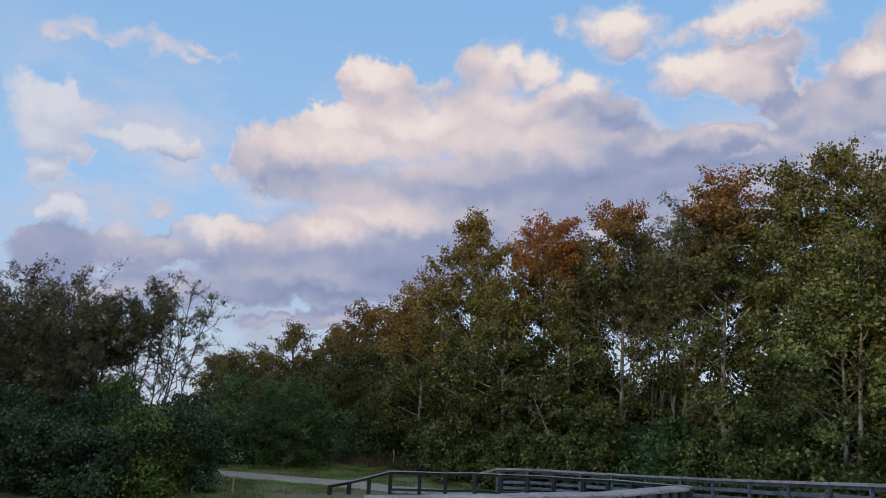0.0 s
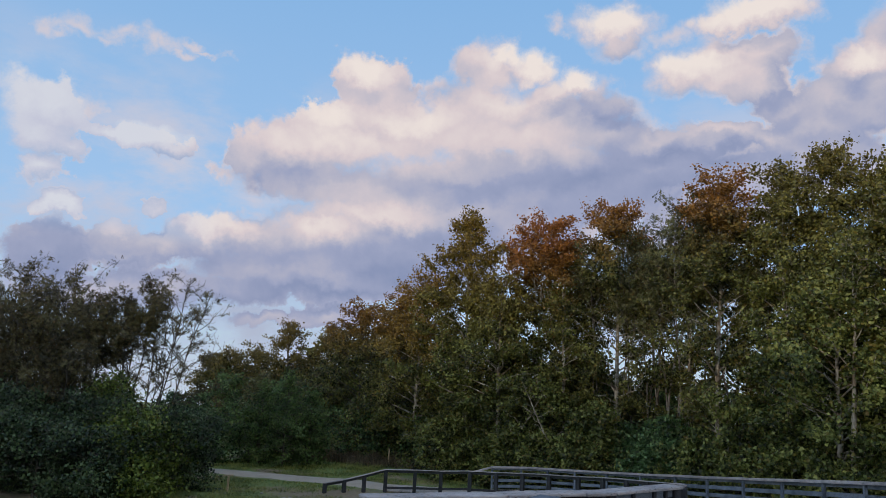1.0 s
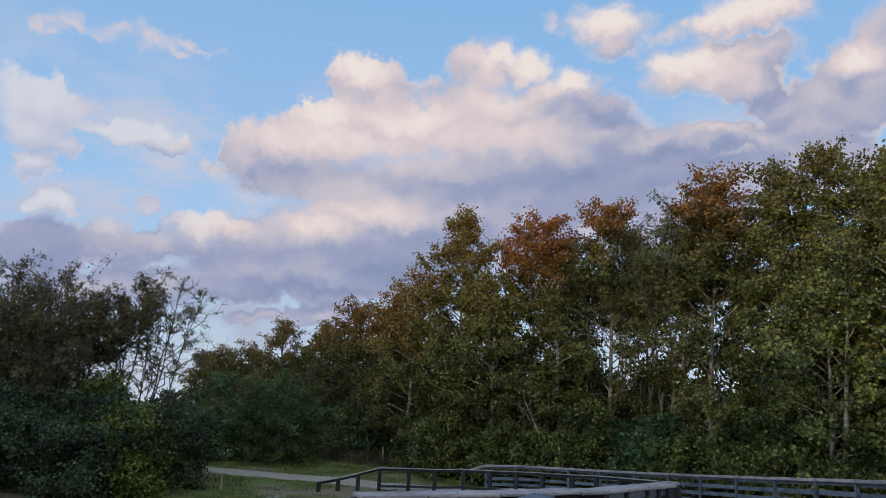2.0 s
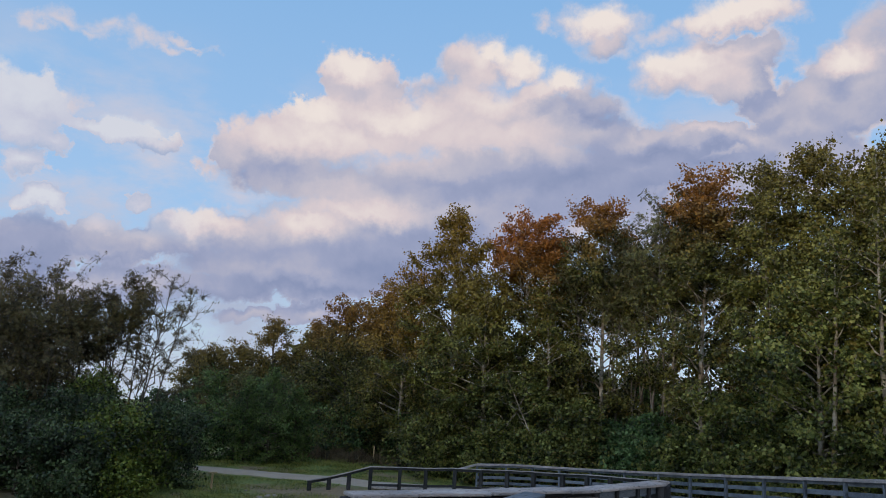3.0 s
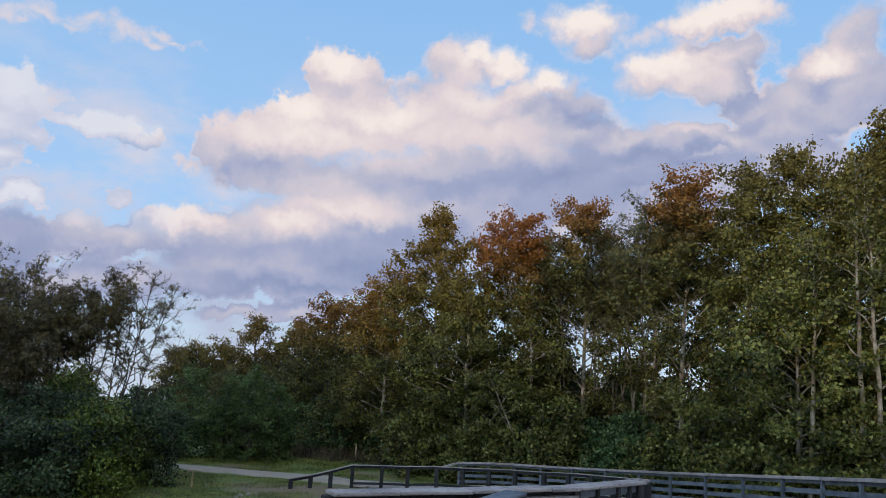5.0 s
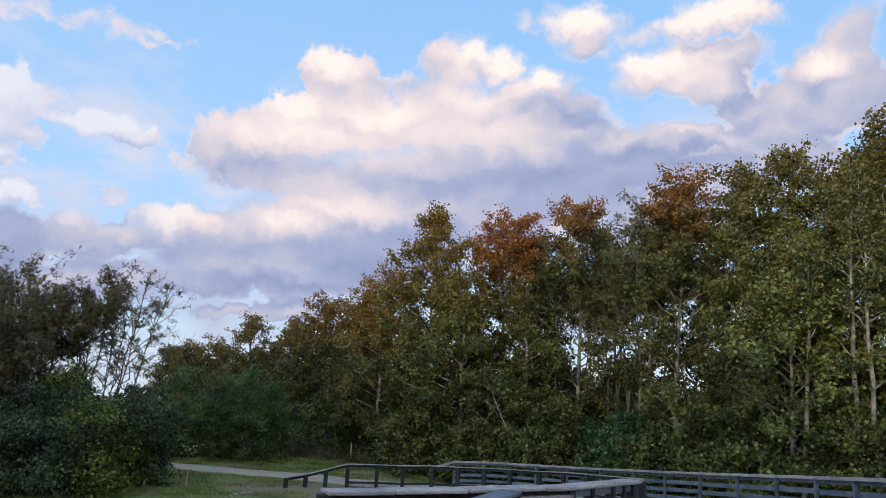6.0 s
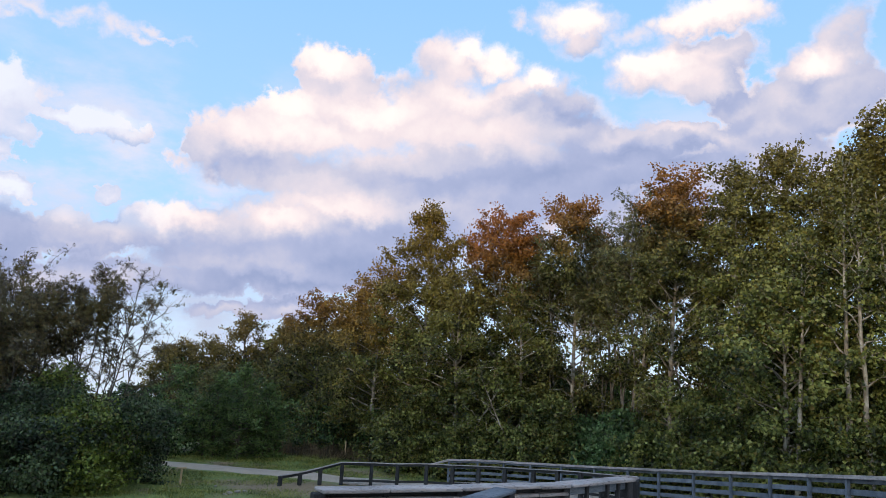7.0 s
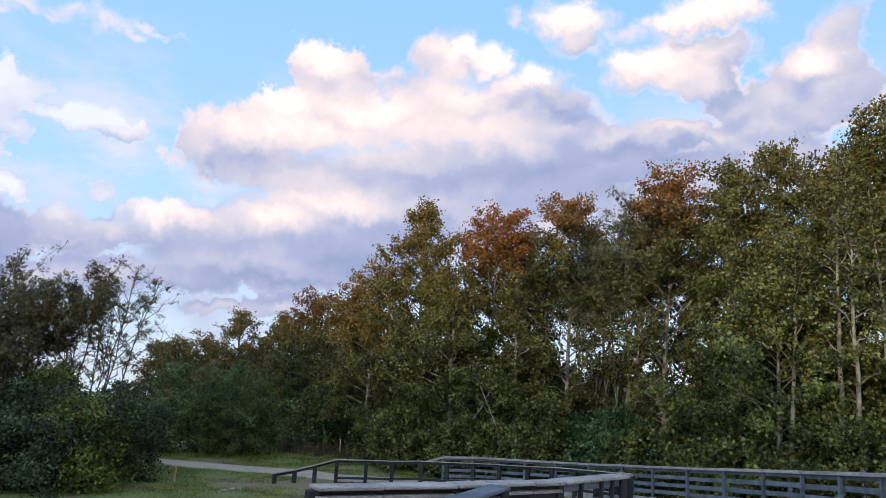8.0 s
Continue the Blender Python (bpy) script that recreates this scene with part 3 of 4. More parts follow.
for i, (a, b) in enumerate(zip(DECK_RAIL, DECK_RAIL[1:])):
    a, b = Vector(a) - deck_edge.location, Vector(b) - deck_edge.location
    way = (b - a).normalized()
    side = Vector((way.y, -way.x, 0))
    if i < 4:
        # the long side: a dark board, a ledge coloured pale as a lit top, a deep dark board below
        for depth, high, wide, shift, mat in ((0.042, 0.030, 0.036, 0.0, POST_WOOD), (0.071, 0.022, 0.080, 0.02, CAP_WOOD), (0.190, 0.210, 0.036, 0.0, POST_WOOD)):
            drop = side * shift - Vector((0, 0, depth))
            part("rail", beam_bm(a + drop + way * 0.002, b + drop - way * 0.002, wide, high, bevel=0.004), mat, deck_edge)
    else:
        # the short side: two boards with balusters in the gap between them
        for depth, high in ((0.058, 0.062), (0.215, 0.110)):
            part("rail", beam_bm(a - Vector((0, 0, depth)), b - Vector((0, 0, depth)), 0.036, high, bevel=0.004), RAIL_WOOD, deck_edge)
        for f in (0.30, 0.62, 0.80, 0.95):
            p = a.lerp(b, f) + side * 0.022
            part("baluster", beam_bm(p - Vector((0, 0, 0.27)), p - Vector((0, 0, 0.03)), 0.034, 0.034, up=side, bevel=0.003), POST_WOOD, deck_edge)
railing("deck_railing", "blue-grey capped timber railing with a mitred corner beside the deck", NEAR_RAIL, 1.03, (0.10, 0.30), rail_high=0.09, post_wide=0.09, cap_wide=0.15, posts_down=False, cap_high=0.024, cap_mat=RAIL_WOOD)


def resample(points, gap):
    pts = [Vector(p) for p in points]
    out, carry = [], 0.0
    for a, b in zip(pts, pts[1:]):
        d = (b - a).length
        s = carry
        while s < d:
            out.append(a + (b - a) * (s / d))
            s += gap
        carry = s - d
    return out


def boardwalk():
    """Ramp of cross planks between the two railings, on stringers and piles, and the raised deck."""
    thing = tagged(new("boardwalk"), "ramped timber boardwalk of grey cross planks", "boardwalk", kind="structure")
    inner, outer = resample(LOW_RAIL[3:], 0.05), resample([(-3.9, 35.7, 1.0)] + HIGH_RAIL, 0.05)
    count = 230
    for i in range(count):
        a0, a1 = (inner[int(f * (len(inner) - 1))] for f in (i / count, (i + 0.97) / count))
        b0, b1 = (outer[int(f * (len(outer) - 1))] for f in (i / count, (i + 0.97) / count))
        bm = bmesh.new()
        za, zb = a0.z - 1.02, b0.z - 1.02
        z = max(min(za, zb), 0.12)
        ring = []
        for dz in (-0.035, 0.0):
            ring.append([bm.verts.new((p.x, p.y, z + dz)) for p in (a0, a1, b1, b0)])
        for k in range(4):
            j = (k + 1) % 4
            bm.faces.new((ring[0][k], ring[0][j], ring[1][j], ring[1][k]))
        bm.faces.new(ring[0][::-1])
        bm.faces.new(ring[1])
        bmesh.ops.recalc_face_normals(bm, faces=bm.faces)
        part("plank", bm, DECK_WOOD, thing)
    for i in range(62):
        y = 6.55 - i * 0.148
        left, right = (-0.75 if y < 4.6 else -0.7 + (y - 4.6) * 1.25), 7.2
        part("plank", beam_bm((left, y, 2.81), (right, y, 2.81), 0.138, 0.036, bevel=0.004), DECK_WOOD, thing)
    for x in (-0.6, 1.9, 4.5, 7.0):
        part("joist", beam_bm((x, -2.55, 2.70), (x, 4.4 if x < 0 else 6.4, 2.70), 0.05, 0.18), POST_WOOD, thing)
        for y in (-2.3, 1.0, 4.2):
            part("pile", beam_bm((x, y, -0.2), (x, y, 2.61), 0.15, 0.15, up=(0, 1, 0)), POST_WOOD, thing)


boardwalk()

# ---- trees: x, y, height, spread ----
tree("tall_tree", "tall olive-green tree with a pointed crown at the woodland edge", -0.98, 42.3, 15.9, 3.1, 11, 38506, 0.14, LEAF_OLIVE, PALE_BARK, base=0.10, limbs=72, shape=0.95, clump=0.12, thin=0.3, fork=4)
tree("turning_tree", "broad tree with rust-red turning upper leaves", 3.0, 41.4, 14.5, 3.2, 12, 41715, 0.14, LEAF_RUST, PALE_BARK, base=0.10, limbs=76, clump=0.12, shape=0.5, thin=0.3, fork=4)
tree("turning_tree", "amber-topped tree with a rounded crown at the woodland edge", 7.19, 39.6, 15.38, 2.9, 13, 28879, 0.14, LEAF_AMBER, PALE_BARK, base=0.12, limbs=64, clump=0.12, thin=0.78, fork=4, shape=0.5)
tree("feathery_tree", "thin feathery dull-green tree with dark stems", 9.0, 37.9, 15.2, 2.7, 14, 6629, 0.20, LEAF_FEATHER, GREY_BARK, base=0.60, limbs=54, stems=4, form="frond", girth=0.14, rise=1.2, clump=0.10, fork=4)
tree("turning_tree", "amber-topped tree above the boardwalk", 10.92, 35.6, 15.84, 2.8, 15, 28879, 0.14, LEAF_AMBER, PALE_BARK, base=0.2, limbs=64, clump=0.12, thin=0.78, fork=4, shape=0.42)
tree("broadleaf_tree", "tall broad-leaved yellow-green tree with a pale trunk", 13.15, 33.0, 16.2, 2.5, 16, 29627, 0.14, LEAF_BROAD, PALE_BARK, base=0.08, limbs=68, thin=0.5, fork=4)
tree("broadleaf_tree", "tall broad-leaved yellow-green tree with a pale trunk", 14.75, 32.2, 16.7, 2.3, 17, 29627, 0.14, LEAF_BROAD, PALE_BARK, base=0.10, limbs=68, thin=0.5, fork=4)
tree("broadleaf_tree", "tall broad-leaved yellow-green tree with a pale trunk", 15.7, 29.8, 15.3, 2.8, 18, 33331, 0.135, LEAF_BROAD, PALE_BARK, base=0.05, limbs=72, thin=0.5, fork=4)
tree("broadleaf_tree", "tall broad-leaved yellow-green tree with a pale trunk", 16.6, 28.6, 15.96, 2.4, 19, 29627, 0.135, LEAF_BROAD, PALE_BARK, base=0.05, limbs=68, thin=0.85, fork=4)
tree("broadleaf_tree", "tallest broad-leaved tree beside the boardwalk", 17.5, 27.6, 17.4, 2.6, 20, 33331, 0.14, LEAF_BROAD, PALE_BARK, base=0.05, limbs=72, thin=0.85, fork=4)
tree("broadleaf_tree", "broad-leaved yellow-green tree beside the boardwalk", 19.8, 26.4, 17.6, 3.1, 21, 33331, 0.14, LEAF_BROAD, PALE_BARK, base=0.05, limbs=72, thin=0.5, fork=4)
tree("broadleaf_tree", "broad-leaved yellow-green tree beside the boardwalk", 13.2, 28.4, 9.5, 2.9, 22, 29627, 0.135, LEAF_BROAD, PALE_BARK, base=0.05, form="broad", limbs=59, thin=0.5, fork=4)
tree("broadleaf_tree", "slim olive tree filling the woodland edge", 4.9, 42.5, 13.4, 2.6, 23, 22032, 0.14, LEAF_OLIVE, PALE_BARK, base=0.12, limbs=59, thin=0.3, fork=4)
tree("broadleaf_tree", "slim olive tree filling the woodland edge", 0.9, 40.2, 11.0, 2.6, 24, 22032, 0.14, LEAF_OLIVE, PALE_BARK, base=0.08, limbs=59, thin=0.3, fork=4)
tree("turning_tree", "olive tree with yellowing leaves at the woodland edge", -3.9, 45.0, 11.7, 2.9, 25, 22032, 0.14, LEAF_GOLD, PALE_BARK, base=0.08, limbs=59, thin=0.3, fork=4)
tree("turning_tree", "small tree with red turning upper leaves", -5.4, 47.5, 10.5, 2.6, 26, 19278, 0.14, LEAF_RUST_LOW, DARK_BARK, base=0.08, limbs=56, thin=0.3, fork=4)
tree("turning_tree", "brown-green tree with turning upper leaves", -8.3, 50.6, 10.2, 3.1, 27, 22032, 0.14, LEAF_RUST_LOW, DARK_BARK, base=0.05, limbs=59, thin=0.3, fork=4)
tree("distant_tree", "distant dark green tree beyond the trail", -11.7, 57.0, 9.1, 2.2, 28, 11000, 0.15, LEAF_DULL, DARK_BARK, base=0.05, limbs=36, fork=4)
tree("distant_tree", "distant olive tree with a pointed crown", -16.0, 60.7, 9.8, 2.0, 29, 11000, 0.15, LEAF_DULL, DARK_BARK, base=0.05, limbs=36, fork=4)
tree("distant_tree", "distant olive tree beyond the trail", -19.9, 64.4, 7.4, 2.6, 30, 11000, 0.15, LEAF_DULL, DARK_BARK, base=0.05, limbs=36, fork=4)
tree("distant_tree", "distant olive tree beyond the trail", -23.5, 66.0, 6.6, 2.8, 31, 11000, 0.15, LEAF_DULL, DARK_BARK, base=0.05, limbs=36, fork=4)
tree("slender_tree", "airy browning tree with slender dark stems", -22.9, 33.5, 9.8, 2.6, 32, 9171, 0.16, LEAF_BROWN, DARK_BARK, base=0.10, limbs=42, form="frond", girth=0.11, stems=3, group="trees by the trail", rise=1.25, clump=0.14, loose=0.85)
tree("slender_tree", "airy browning tree with slender dark stems", -20.3, 36.6, 10.3, 2.4, 33, 4904, 0.16, LEAF_BROWN, DARK_BARK, base=0.12, limbs=42, form="frond", girth=0.11, stems=3, group="trees by the trail", rise=1.25, clump=0.14, loose=0.85)
tree("slender_tree", "dense browning tree with slender dark stems", -17.7, 35.0, 9.3, 2.1, 34, 6620, 0.16, LEAF_BROWN, DARK_BARK, base=0.60, limbs=36, form="frond", girth=0.11, stems=4, group="trees by the trail", rise=1.25, clump=0.14, loose=0.85)
tree("slender_tree", "dense browning tree with slender dark stems", -18.9, 34.4, 8.6, 1.9, 36, 6620, 0.16, LEAF_BROWN, DARK_BARK, base=0.10, limbs=36, form="frond", girth=0.11, stems=2, group="trees by the trail", rise=1.25, clump=0.14, loose=0.85)
tree("slender_tree", "dense browning tree with slender dark stems", -26.0, 34.4, 9.4, 2.6, 37, 8336, 0.16, LEAF_BROWN, DARK_BARK, base=0.10, limbs=36, form="frond", girth=0.11, stems=2, group="trees by the trail", rise=1.25, clump=0.14, loose=0.85)
tree("slender_tree", "dull green tree behind the browning ones", -24.4, 41.5, 9.3, 2.6, 38, 4633, 0.16, LEAF_FEATHER, DARK_BARK, base=0.05, limbs=36, form="frond", girth=0.11, stems=2, group="trees by the trail", rise=1.25, clump=0.14, loose=0.85)
tree("slender_tree", "low browning tree with thin twigs", -19.7, 32.0, 7.0, 1.9, 45, 2897, 0.16, LEAF_BROWN, DARK_BARK, base=0.12, limbs=36, form="frond", stems=2, girth=0.09, group="trees by the trail", rise=1.25, clump=0.14, loose=0.85)
tree("slender_tree", "low browning tree with thin twigs", -22.0, 31.8, 7.6, 2.0, 46, 3910, 0.16, LEAF_BROWN, DARK_BARK, base=0.12, limbs=36, form="frond", stems=2, girth=0.09, group="trees by the trail", rise=1.25, clump=0.14, loose=0.85)
tree("slender_tree", "low browning tree with thin twigs", -17.9, 32.6, 5.6, 1.6, 47, 2005, 0.16, LEAF_BROWN, DARK_BARK, base=0.12, limbs=30, form="frond", stems=2, girth=0.08, group="trees by the trail", rise=1.25, clump=0.14, loose=0.85)
tree("slender_tree", "dense browning tree with slender dark stems", -20.7, 33.6, 8.3, 2.1, 50, 6500, 0.17, LEAF_BROWN, DARK_BARK, base=0.10, limbs=44, form="frond", girth=0.11, stems=2, group="trees by the trail", rise=1.1, clump=0.14)
tree("slender_tree", "dense browning tree with slender dark stems", -23.2, 36.5, 9.0, 2.3, 51, 6500, 0.17, LEAF_BROWN, DARK_BARK, base=0.10, limbs=44, form="frond", girth=0.11, stems=2, group="trees by the trail", rise=1.1, clump=0.14)
tree("bare_tree", "nearly bare tree with fine dark branches and sparse leaves", -15.9, 35.0, 9.7, 2.4, 35, 2600, 0.13, LEAF_BROWN, DARK_BARK, base=0.30, limbs=42, form="frond", stems=3, clump=0.06, fork=12, girth=0.085, group="trees by the trail", lean=(0.15, 0), rise=1.0, spray=10, loose=0.6)
tree("bare_tree", "thin bare stems with a few leaves at the tips", -16.6, 35.6, 8.6, 1.6, 39, 800, 0.13, LEAF_BROWN, DARK_BARK, base=0.45, limbs=36, form="frond", stems=5, clump=0.06, fork=8, girth=0.08, group="trees by the trail", lean=(0.02, 0), rise=1.2, spray=12, loose=0.6)

tree("feathery_tree", "thin feathery dull-green tree with dark stems", 10.1, 37.6, 15.0, 2.4, 41, 5200, 0.20, LEAF_FEATHER, GREY_BARK, base=0.60, limbs=51, stems=4, form="frond", girth=0.14, rise=1.2, clump=0.10, fork=4)
tree("feathery_tree", "thin feathery dull-green tree with dark stems", 12.7, 35.4, 14.6, 2.0, 42, 4160, 0.20, LEAF_FEATHER, GREY_BARK, base=0.60, limbs=51, stems=4, form="frond", girth=0.14, rise=1.2, clump=0.10, fork=4)
tree("feathery_tree", "thin feathery dull-green tree with dark stems", 6.5, 40.6, 12.6, 2.4, 43, 5200, 0.20, LEAF_FEATHER, GREY_BARK, base=0.68, limbs=57, stems=4, form="frond", girth=0.14, rise=1.2, clump=0.10, fork=4)
tree("feathery_tree", "thin feathery dull-green tree with dark stems", 8.3, 39.6, 13.0, 2.4, 44, 5200, 0.20, LEAF_FEATHER, GREY_BARK, base=0.66, limbs=57, stems=4, form="frond", girth=0.14, rise=1.2, clump=0.10, fork=4)
tree("feathery_tree", "thin feathery dull-green tree with dark stems", 9.4, 38.7, 15.0, 2.2, 48, 4160, 0.20, LEAF_FEATHER, GREY_BARK, base=0.60, limbs=54, stems=4, form="frond", girth=0.13, rise=1.2, clump=0.10, fork=4)
tree("background_tree", "olive tree standing deeper in the wood", 19.0, 35.6, 7.0, 2.4, 49, 5000, 0.24, LEAF_OLIVE, DARK_BARK, base=0.06, limbs=26, fork=4, group="deeper wood")
# a second row stands behind
for i in range(17):
    f = i / 16
    x, y = -13.0 + 34.5 * f, 61.0 - 25.0 * f
    low = 2.0 < x < 12.0 or x > 18.0
    tree("background_tree", "olive tree standing deeper in the wood", x, y, (6.4 if low else 8.6 + 4.5 * f) + 0.9 * math.sin(i * 2.3), 2.4, 60 + i, 3000, 0.27,
         (LEAF_OLIVE, LEAF_FEATHER, LEAF_BROAD)[i % 3], DARK_BARK, base=0.06, limbs=26, fork=4, group="deeper wood")

# ---- shrubs along the foot of the wood and by the trail ----
rng0 = np.random.default_rng(5)
SHRUB_ROWS = [  # from, to, count, height, leaf, form, rise, materials
    ((-2.2, 41.0), (6.6, 37.4), 10, 4.2, 0.15, "oval", 0.45, (LEAF_OLIVE, LEAF_BROAD, LEAF_OLIVE)),
    ((0.6, 39.4), (6.0, 36.9), 5, 2.4, 0.145, "oval", 0.45, (LEAF_BROAD, LEAF_OLIVE)),
    ((6.6, 37.4), (9.6, 34.6), 6, 3.2, 0.15, "oval", 0.45, (LEAF_DARK,)),
    ((9.6, 33.2), (15.5, 25.5), 9, 4.0, 0.14, "broad", 0.45, (LEAF_BROAD, LEAF_BROAD, LEAF_OLIVE)),
    ((-9.0, 48.5), (-2.0, 43.8), 6, 3.4, 0.16, "oval", 0.7, (LEAF_DARK, LEAF_OLIVE)),
    ((-20.0, 57.0), (-9.0, 49.8), 10, 4.4, 0.16, "oval", 1.0, (LEAF_DARK, LEAF_CEDAR, LEAF_DARK, LEAF_FEATHER)),
    ((-18.5, 43.0), (-13.8, 42.2), 5, 3.3, 0.14, "oval", 0.9, (LEAF_DARK, LEAF_CEDAR)),
    ((-13.8, 42.0), (-9.5, 43.0), 4, 3.0, 0.15, "oval", 0.9, (LEAF_CEDAR, LEAF_DARK)),
    ((0.0, 46.5), (18.0, 36.0), 14, 4.8, 0.17, "oval", 0.7, (LEAF_FEATHER, LEAF_DARK)),
    ((13.0, 34.5), (22.0, 29.5), 7, 5.0, 0.17, "oval", 0.7, (LEAF_DARK, LEAF_BROAD)),
]
SHRUB_LABELS = {LEAF_DARK: "deep green leafy shrub at the foot of the trees", LEAF_CEDAR: "bright green bushy shrub beside the trail",
                LEAF_FEATHER: "dull grey-green shrub under the trees"}
for k, (a, b, count, high, leaf, form, rise, mats) in enumerate(SHRUB_ROWS):
    for i in range(count):
        f = (i + 0.5) / count
        x, y = (a[j] + (b[j] - a[j]) * f + rng0.normal() * 0.45 for j in range(2))
        mat = mats[i % len(mats)]
        wide = rng0.uniform(1.3, 2.1)
        tree("shrub", SHRUB_LABELS.get(mat, "yellow-green leafy shrub at the foot of the trees"), x, y, high * rng0.uniform(0.6, 1.3), wide, 100 + 20 * k + i, 5000 if k < 4 else 2000,
             leaf, mat, DARK_BARK, base=0.04, limbs=24, girth=0.06, clump=0.14, group="undergrowth", rise=rise, fork=4 if k < 4 else 3, form=form, shape=0.6)
for i, (x, y, high, mat) in enumerate([(-12.3, 30.2, 3.2, LEAF_DEEP), (-13.2, 28.6, 3.1, LEAF_FRESH), (-15.2, 29.8, 3.5, LEAF_DEEP), (-16.8, 30.6, 3.6, LEAF_DEEP),
                                       (-16.2, 31.8, 4.4, LEAF_FRESH), (-13.0, 32.2, 3.1, LEAF_DEEP), (-18.8, 30.0, 3.6, LEAF_DEEP), (-20.8, 30.5, 3.9, LEAF_DEEP),
                                       (-13.9, 27.0, 2.2, LEAF_DEEP), (-16.0, 27.0, 2.6, LEAF_DEEP), (-18.2, 27.3, 2.8, LEAF_DEEP), (-12.7, 28.2, 1.8, LEAF_FRESH)]):
    tree("shrub", "dense dark leafy shrub beside the trail" if mat is LEAF_DEEP else "dense fresh green leafy shrub beside the trail", x, y, high, 1.7, 400 + i, 6800, 0.12, mat,
         DARK_BARK, base=0.03, fork=5, limbs=32, girth=0.06, clump=0.16, group="shrubs by the trail", rise=0.8, shape=0.6)
for i, (x, y, high) in enumerate([(-10.7, 41.0, 5.4), (-9.5, 42.2, 4.4), (-12.2, 41.6, 4.6)]):
    tree("cedar", "small cone-shaped green cedar beside the trail", x, y, high, 1.25, 450 + i, 9000, 0.085, LEAF_CEDAR, DARK_BARK, base=0.03, limbs=60, girth=0.08, clump=0.10,
         group="cedars by the trail", rise=0.55, fork=4, shape=0.95)
# low wood far behind closes the view under the crowns
for i in range(18):
    f = i / 17
    tree("background_tree", "low dull tree far behind the woodland edge", -12.0 + 46.0 * f, 68.0 - 24.0 * f, 5.6 + 0.8 * math.sin(i * 1.7), 2.6, 640 + i, 2600, 0.34,
         (LEAF_FEATHER, LEAF_DARK)[i % 2], DARK_BARK, base=0.02, limbs=22, fork=3, girth=0.1, group="far wood", rise=0.6)
# distant trees close the view beyond the trail
for i in range(6):
    tree("distant_tree", "distant dull green tree beyond the trail", -25.0 + 2.6 * i, 68.0 - 1.3 * i, 6.3 + 0.8 * math.sin(i * 2.1), 2.4, 440 + i, 5000, 0.19,
         LEAF_DULL, DARK_BARK, base=0.04, limbs=28, group="far wood")
# pale stems that have leant over into the clearing
for i, (x, y, high, side) in enumerate([(0.4, 39.0, 5.2, 0.55), (4.6, 38.0, 5.6, -0.5), (8.0, 36.2, 5.0, 0.45), (11.4, 31.8, 5.4, -0.42), (13.4, 27.6, 6.0, 0.35), (-2.6, 41.4, 5.0, 0.5)]):
    tree("leaning_stem", "pale leaning stem with thin twigs and few leaves", x, y, high, 1.2, 490 + i, 700, 0.15, LEAF_OLIVE, PALE_BARK, base=0.3, limbs=12, girth=0.07, fork=2,
         lean=(side, -0.1))
# slim pale stems that stand free of the leaves
for i, (x, y, high) in enumerate([(14.3, 26.3, 14.5), (14.9, 26.0, 13.5), (9.6, 36.4, 12.0), (4.4, 39.6, 11.0), (12.9, 27.3, 11.5), (15.9, 26.0, 13.0)]):
    tree("slim_tree", "slim pale-barked tree with few leaves", x, y, high, 1.7, 470 + i, 2200, 0.14, LEAF_BROAD, PALE_BARK, base=0.40, limbs=20, girth=0.13, fork=3,
         lean=(0.03 * (-1) ** i, 0))

# ---- unseen trees added behind the viewer to keep the low sun off the ground ----
for i in range(20):
    f = i / 19
    tree("background_tree", "unseen tree added behind the deck to block the low sun", -64.0 + 62.0 * f, -9.0 - 34.0 * f, 12.4 + 1.0 * math.sin(i * 1.9), 3.0, 800 + i, 1500, 0.80, LEAF_DARK,
         DARK_BARK, base=0.03, fork=3, limbs=30, clump=0.5, group="wood behind the deck")


# ---- small things in the grass ----
def marker_stake(x, y, high, crossbar):
    z = swell(x, y)
    thing = tagged(new("marker_stake"), "short pale wooden marker stake in the grass", "stake", "marker stakes")
    thing.location = (x, y, z)
    part("stake", beam_bm((0, 0, -0.2), (0.01, 0, high), 0.07, 0.07, up=(0, 1, 0)), STAKE_WOOD, thing)
    if crossbar:
        part("sign_board", beam_bm((-0.2, 0, high + 0.02), (0.2, 0, high + 0.05), 0.06, 0.05), STAKE_WOOD, thing, "small pale board on top")


marker_stake(-10.27, 31.12, 0.62, True)
marker_stake(-5.15, 43.2, 0.95, False)


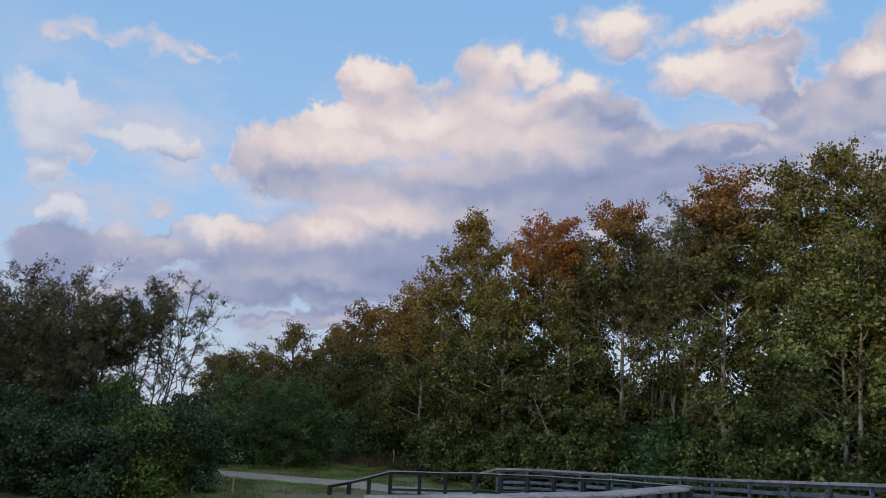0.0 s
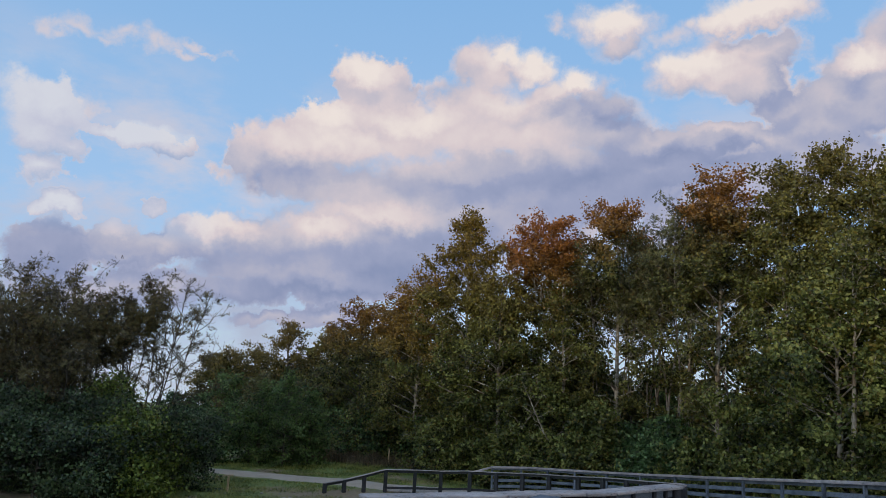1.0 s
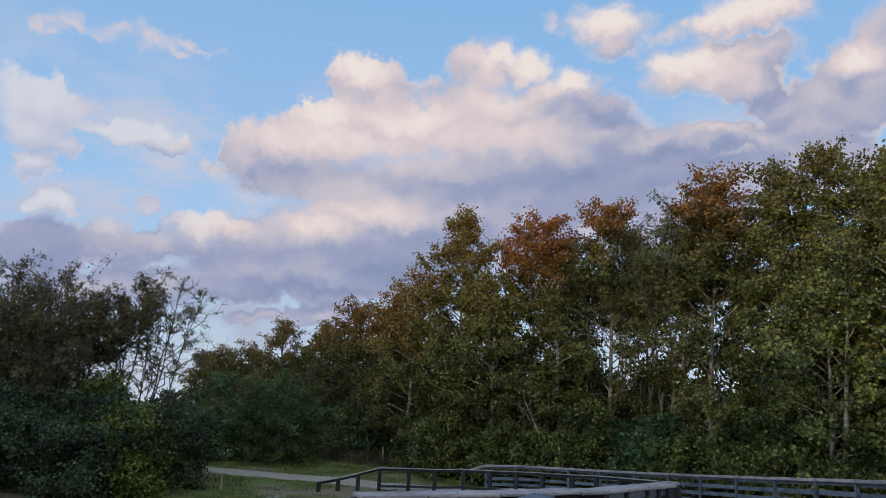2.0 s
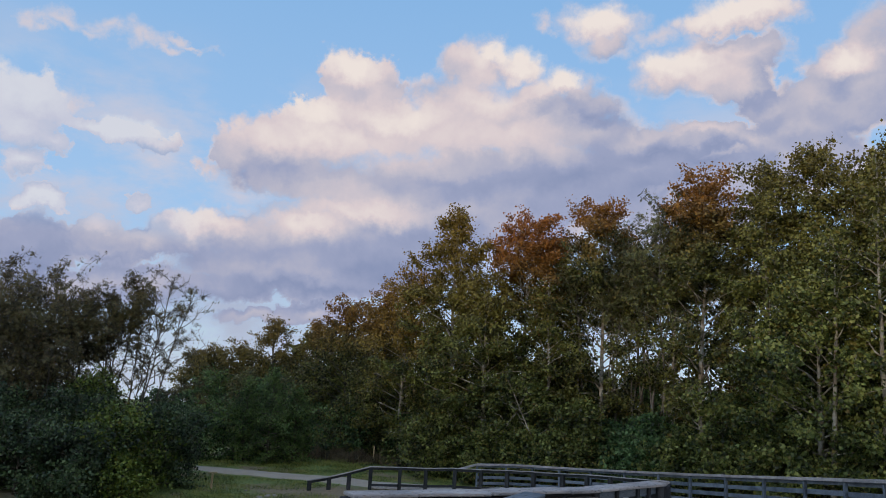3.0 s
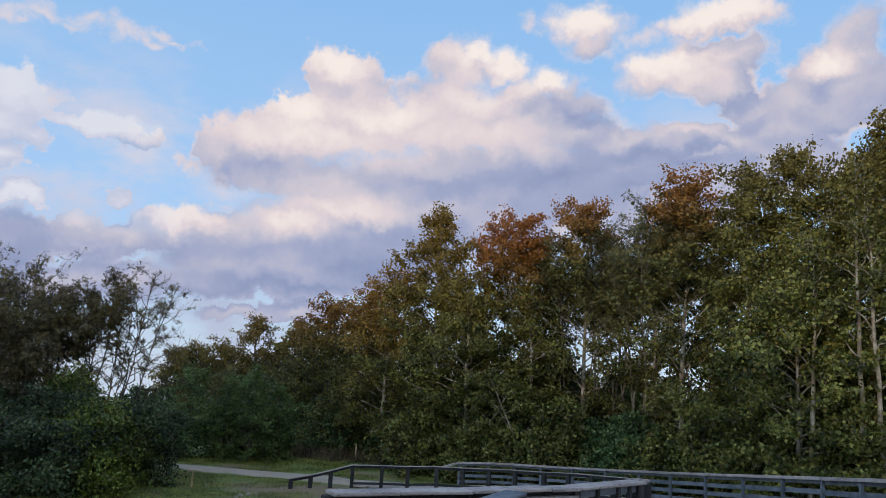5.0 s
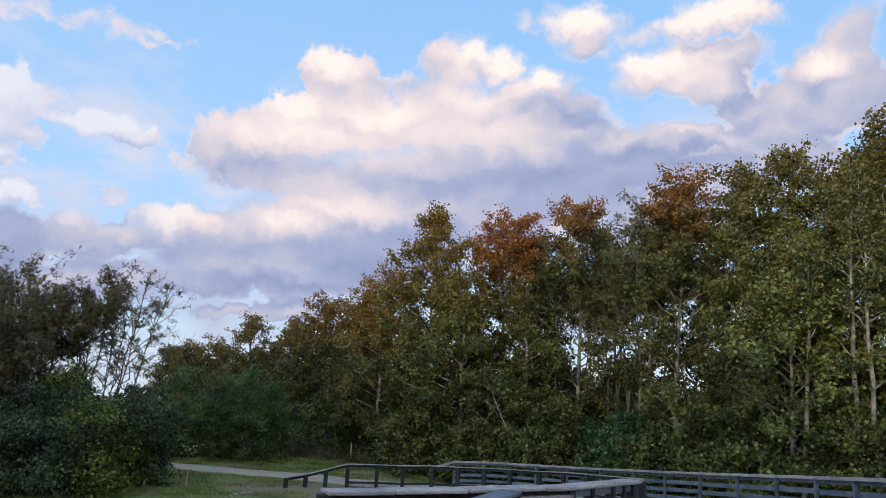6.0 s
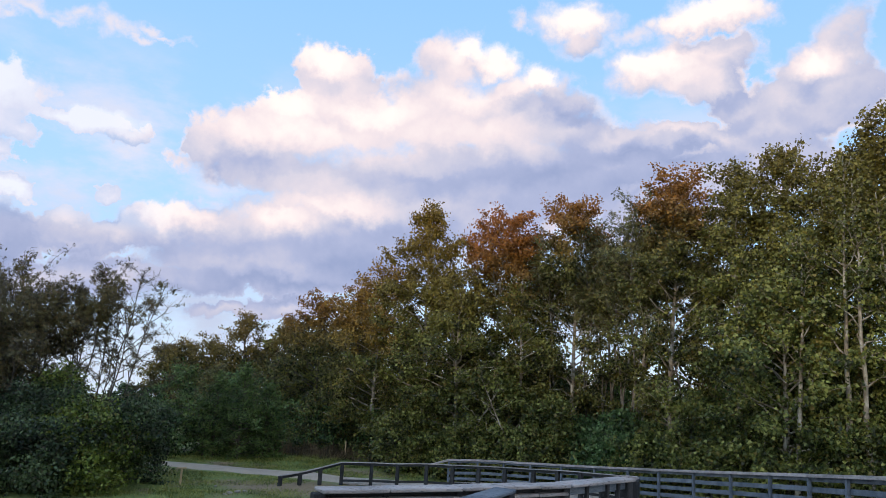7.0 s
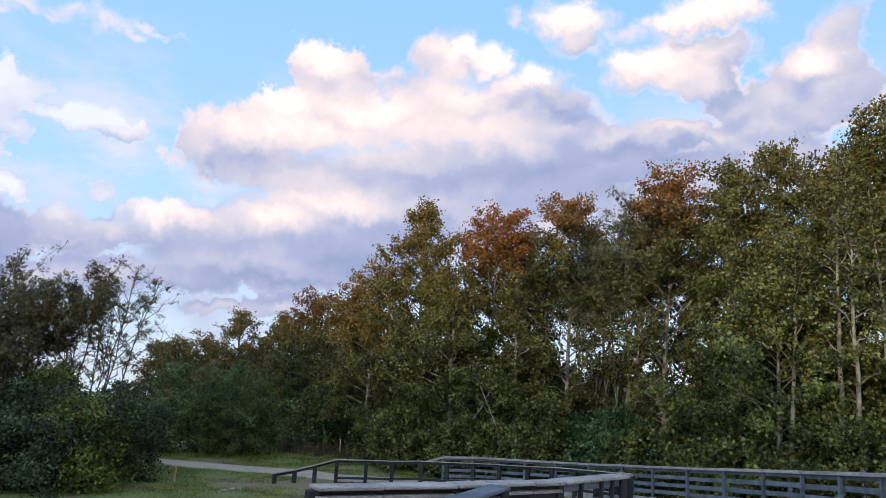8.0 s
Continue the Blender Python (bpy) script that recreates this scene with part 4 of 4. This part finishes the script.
def grass():
    rng = np.random.default_rng(3)
    count = 150000
    x = rng.uniform(-14, 1, count)
    y = rng.uniform(27, 49, count)
    lump = np.sin(x * 1.7 + 0.6 * y) + np.sin(y * 2.1 - x) + rng.normal(size=count) * 0.8
    mid = np.array([trail_line(max(0.0, (-3.4 - a) / 46))[1] for a in x])
    lump = lump - 2.2 * np.exp(-(((x + 6.0) / 2.0) ** 2 + ((y - 31.9) / 1.6) ** 2))
    keep = (lump > -0.6) & ((np.abs(y - mid) > 1.35) & ~((x > -5.5) & (y > 33.2) & (y < 36.5)))
    x, y = x[keep], y[keep]
    z = np.array([swell(a, b) for a, b in zip(x, y)])
    spots = np.stack([x, y, z + 0.035], 1)
    tall = rng.uniform(0.05, 0.13, len(x)) * np.where(y > 40, 1.8, 1.0)
    ob = leaf_mesh("grass", spots, tall, BLADES, None, rng, drop=-4.0, form="blade")
    tagged(ob, "short uneven green grass with yellow tufts", "grass", kind="stuff")


grass()


def dry_weeds():
    """Tall dead stalks along the foot of the wood."""
    rng = np.random.default_rng(8)
    count = 12000
    f = rng.uniform(0, 1, count)
    x = -9.8 + 7.6 * f + rng.normal(size=count) * 0.5
    y = 45.4 - 2.4 * f + rng.normal(size=count) * 0.8
    z = np.array([swell(a, b) for a, b in zip(x, y)])
    tall = rng.uniform(0.2, 0.85, count) * (0.6 + 0.4 * np.sin(x * 2.3) ** 2)
    ob = leaf_mesh("dry_weeds", np.stack([x, y, z + tall * 0.45], 1), tall, STRAW, None, rng, drop=-5.0, form="stalk")
    tagged(ob, "tall brown dead weeds at the foot of the trees", "weeds", kind="stuff")


dry_weeds()


def stone(x, y, size, seed):
    rng = np.random.default_rng(seed)
    bm = bmesh.new()
    bmesh.ops.create_icosphere(bm, subdivisions=2, radius=size)
    for v in bm.verts:
        v.co *= 1 + 0.35 * noise.noise(v.co / size + Vector((seed, 0, 0)))
        v.co.z *= 0.55
    me = bpy.data.meshes.new("stone")
    bm.to_mesh(me)
    bm.free()
    me.materials.append(STONE)
    ob = tagged(new("stone", me), "small grey field stone half sunk in the grass", "stone", "stones in the grass")
    ob.location = (x, y, swell(x, y) + size * 0.2)
    ob.rotation_euler = (0, 0, rng.uniform(0, 6))


for i, (x, y, s) in enumerate([(-7.6, 29.9, 0.13), (-7.4, 30.2, 0.10), (-7.8, 29.5, 0.12), (-7.9, 29.2, 0.08), (-8.9, 31.4, 0.07), (-8.2, 31.6, 0.06)]):
    stone(x, y, s, i)
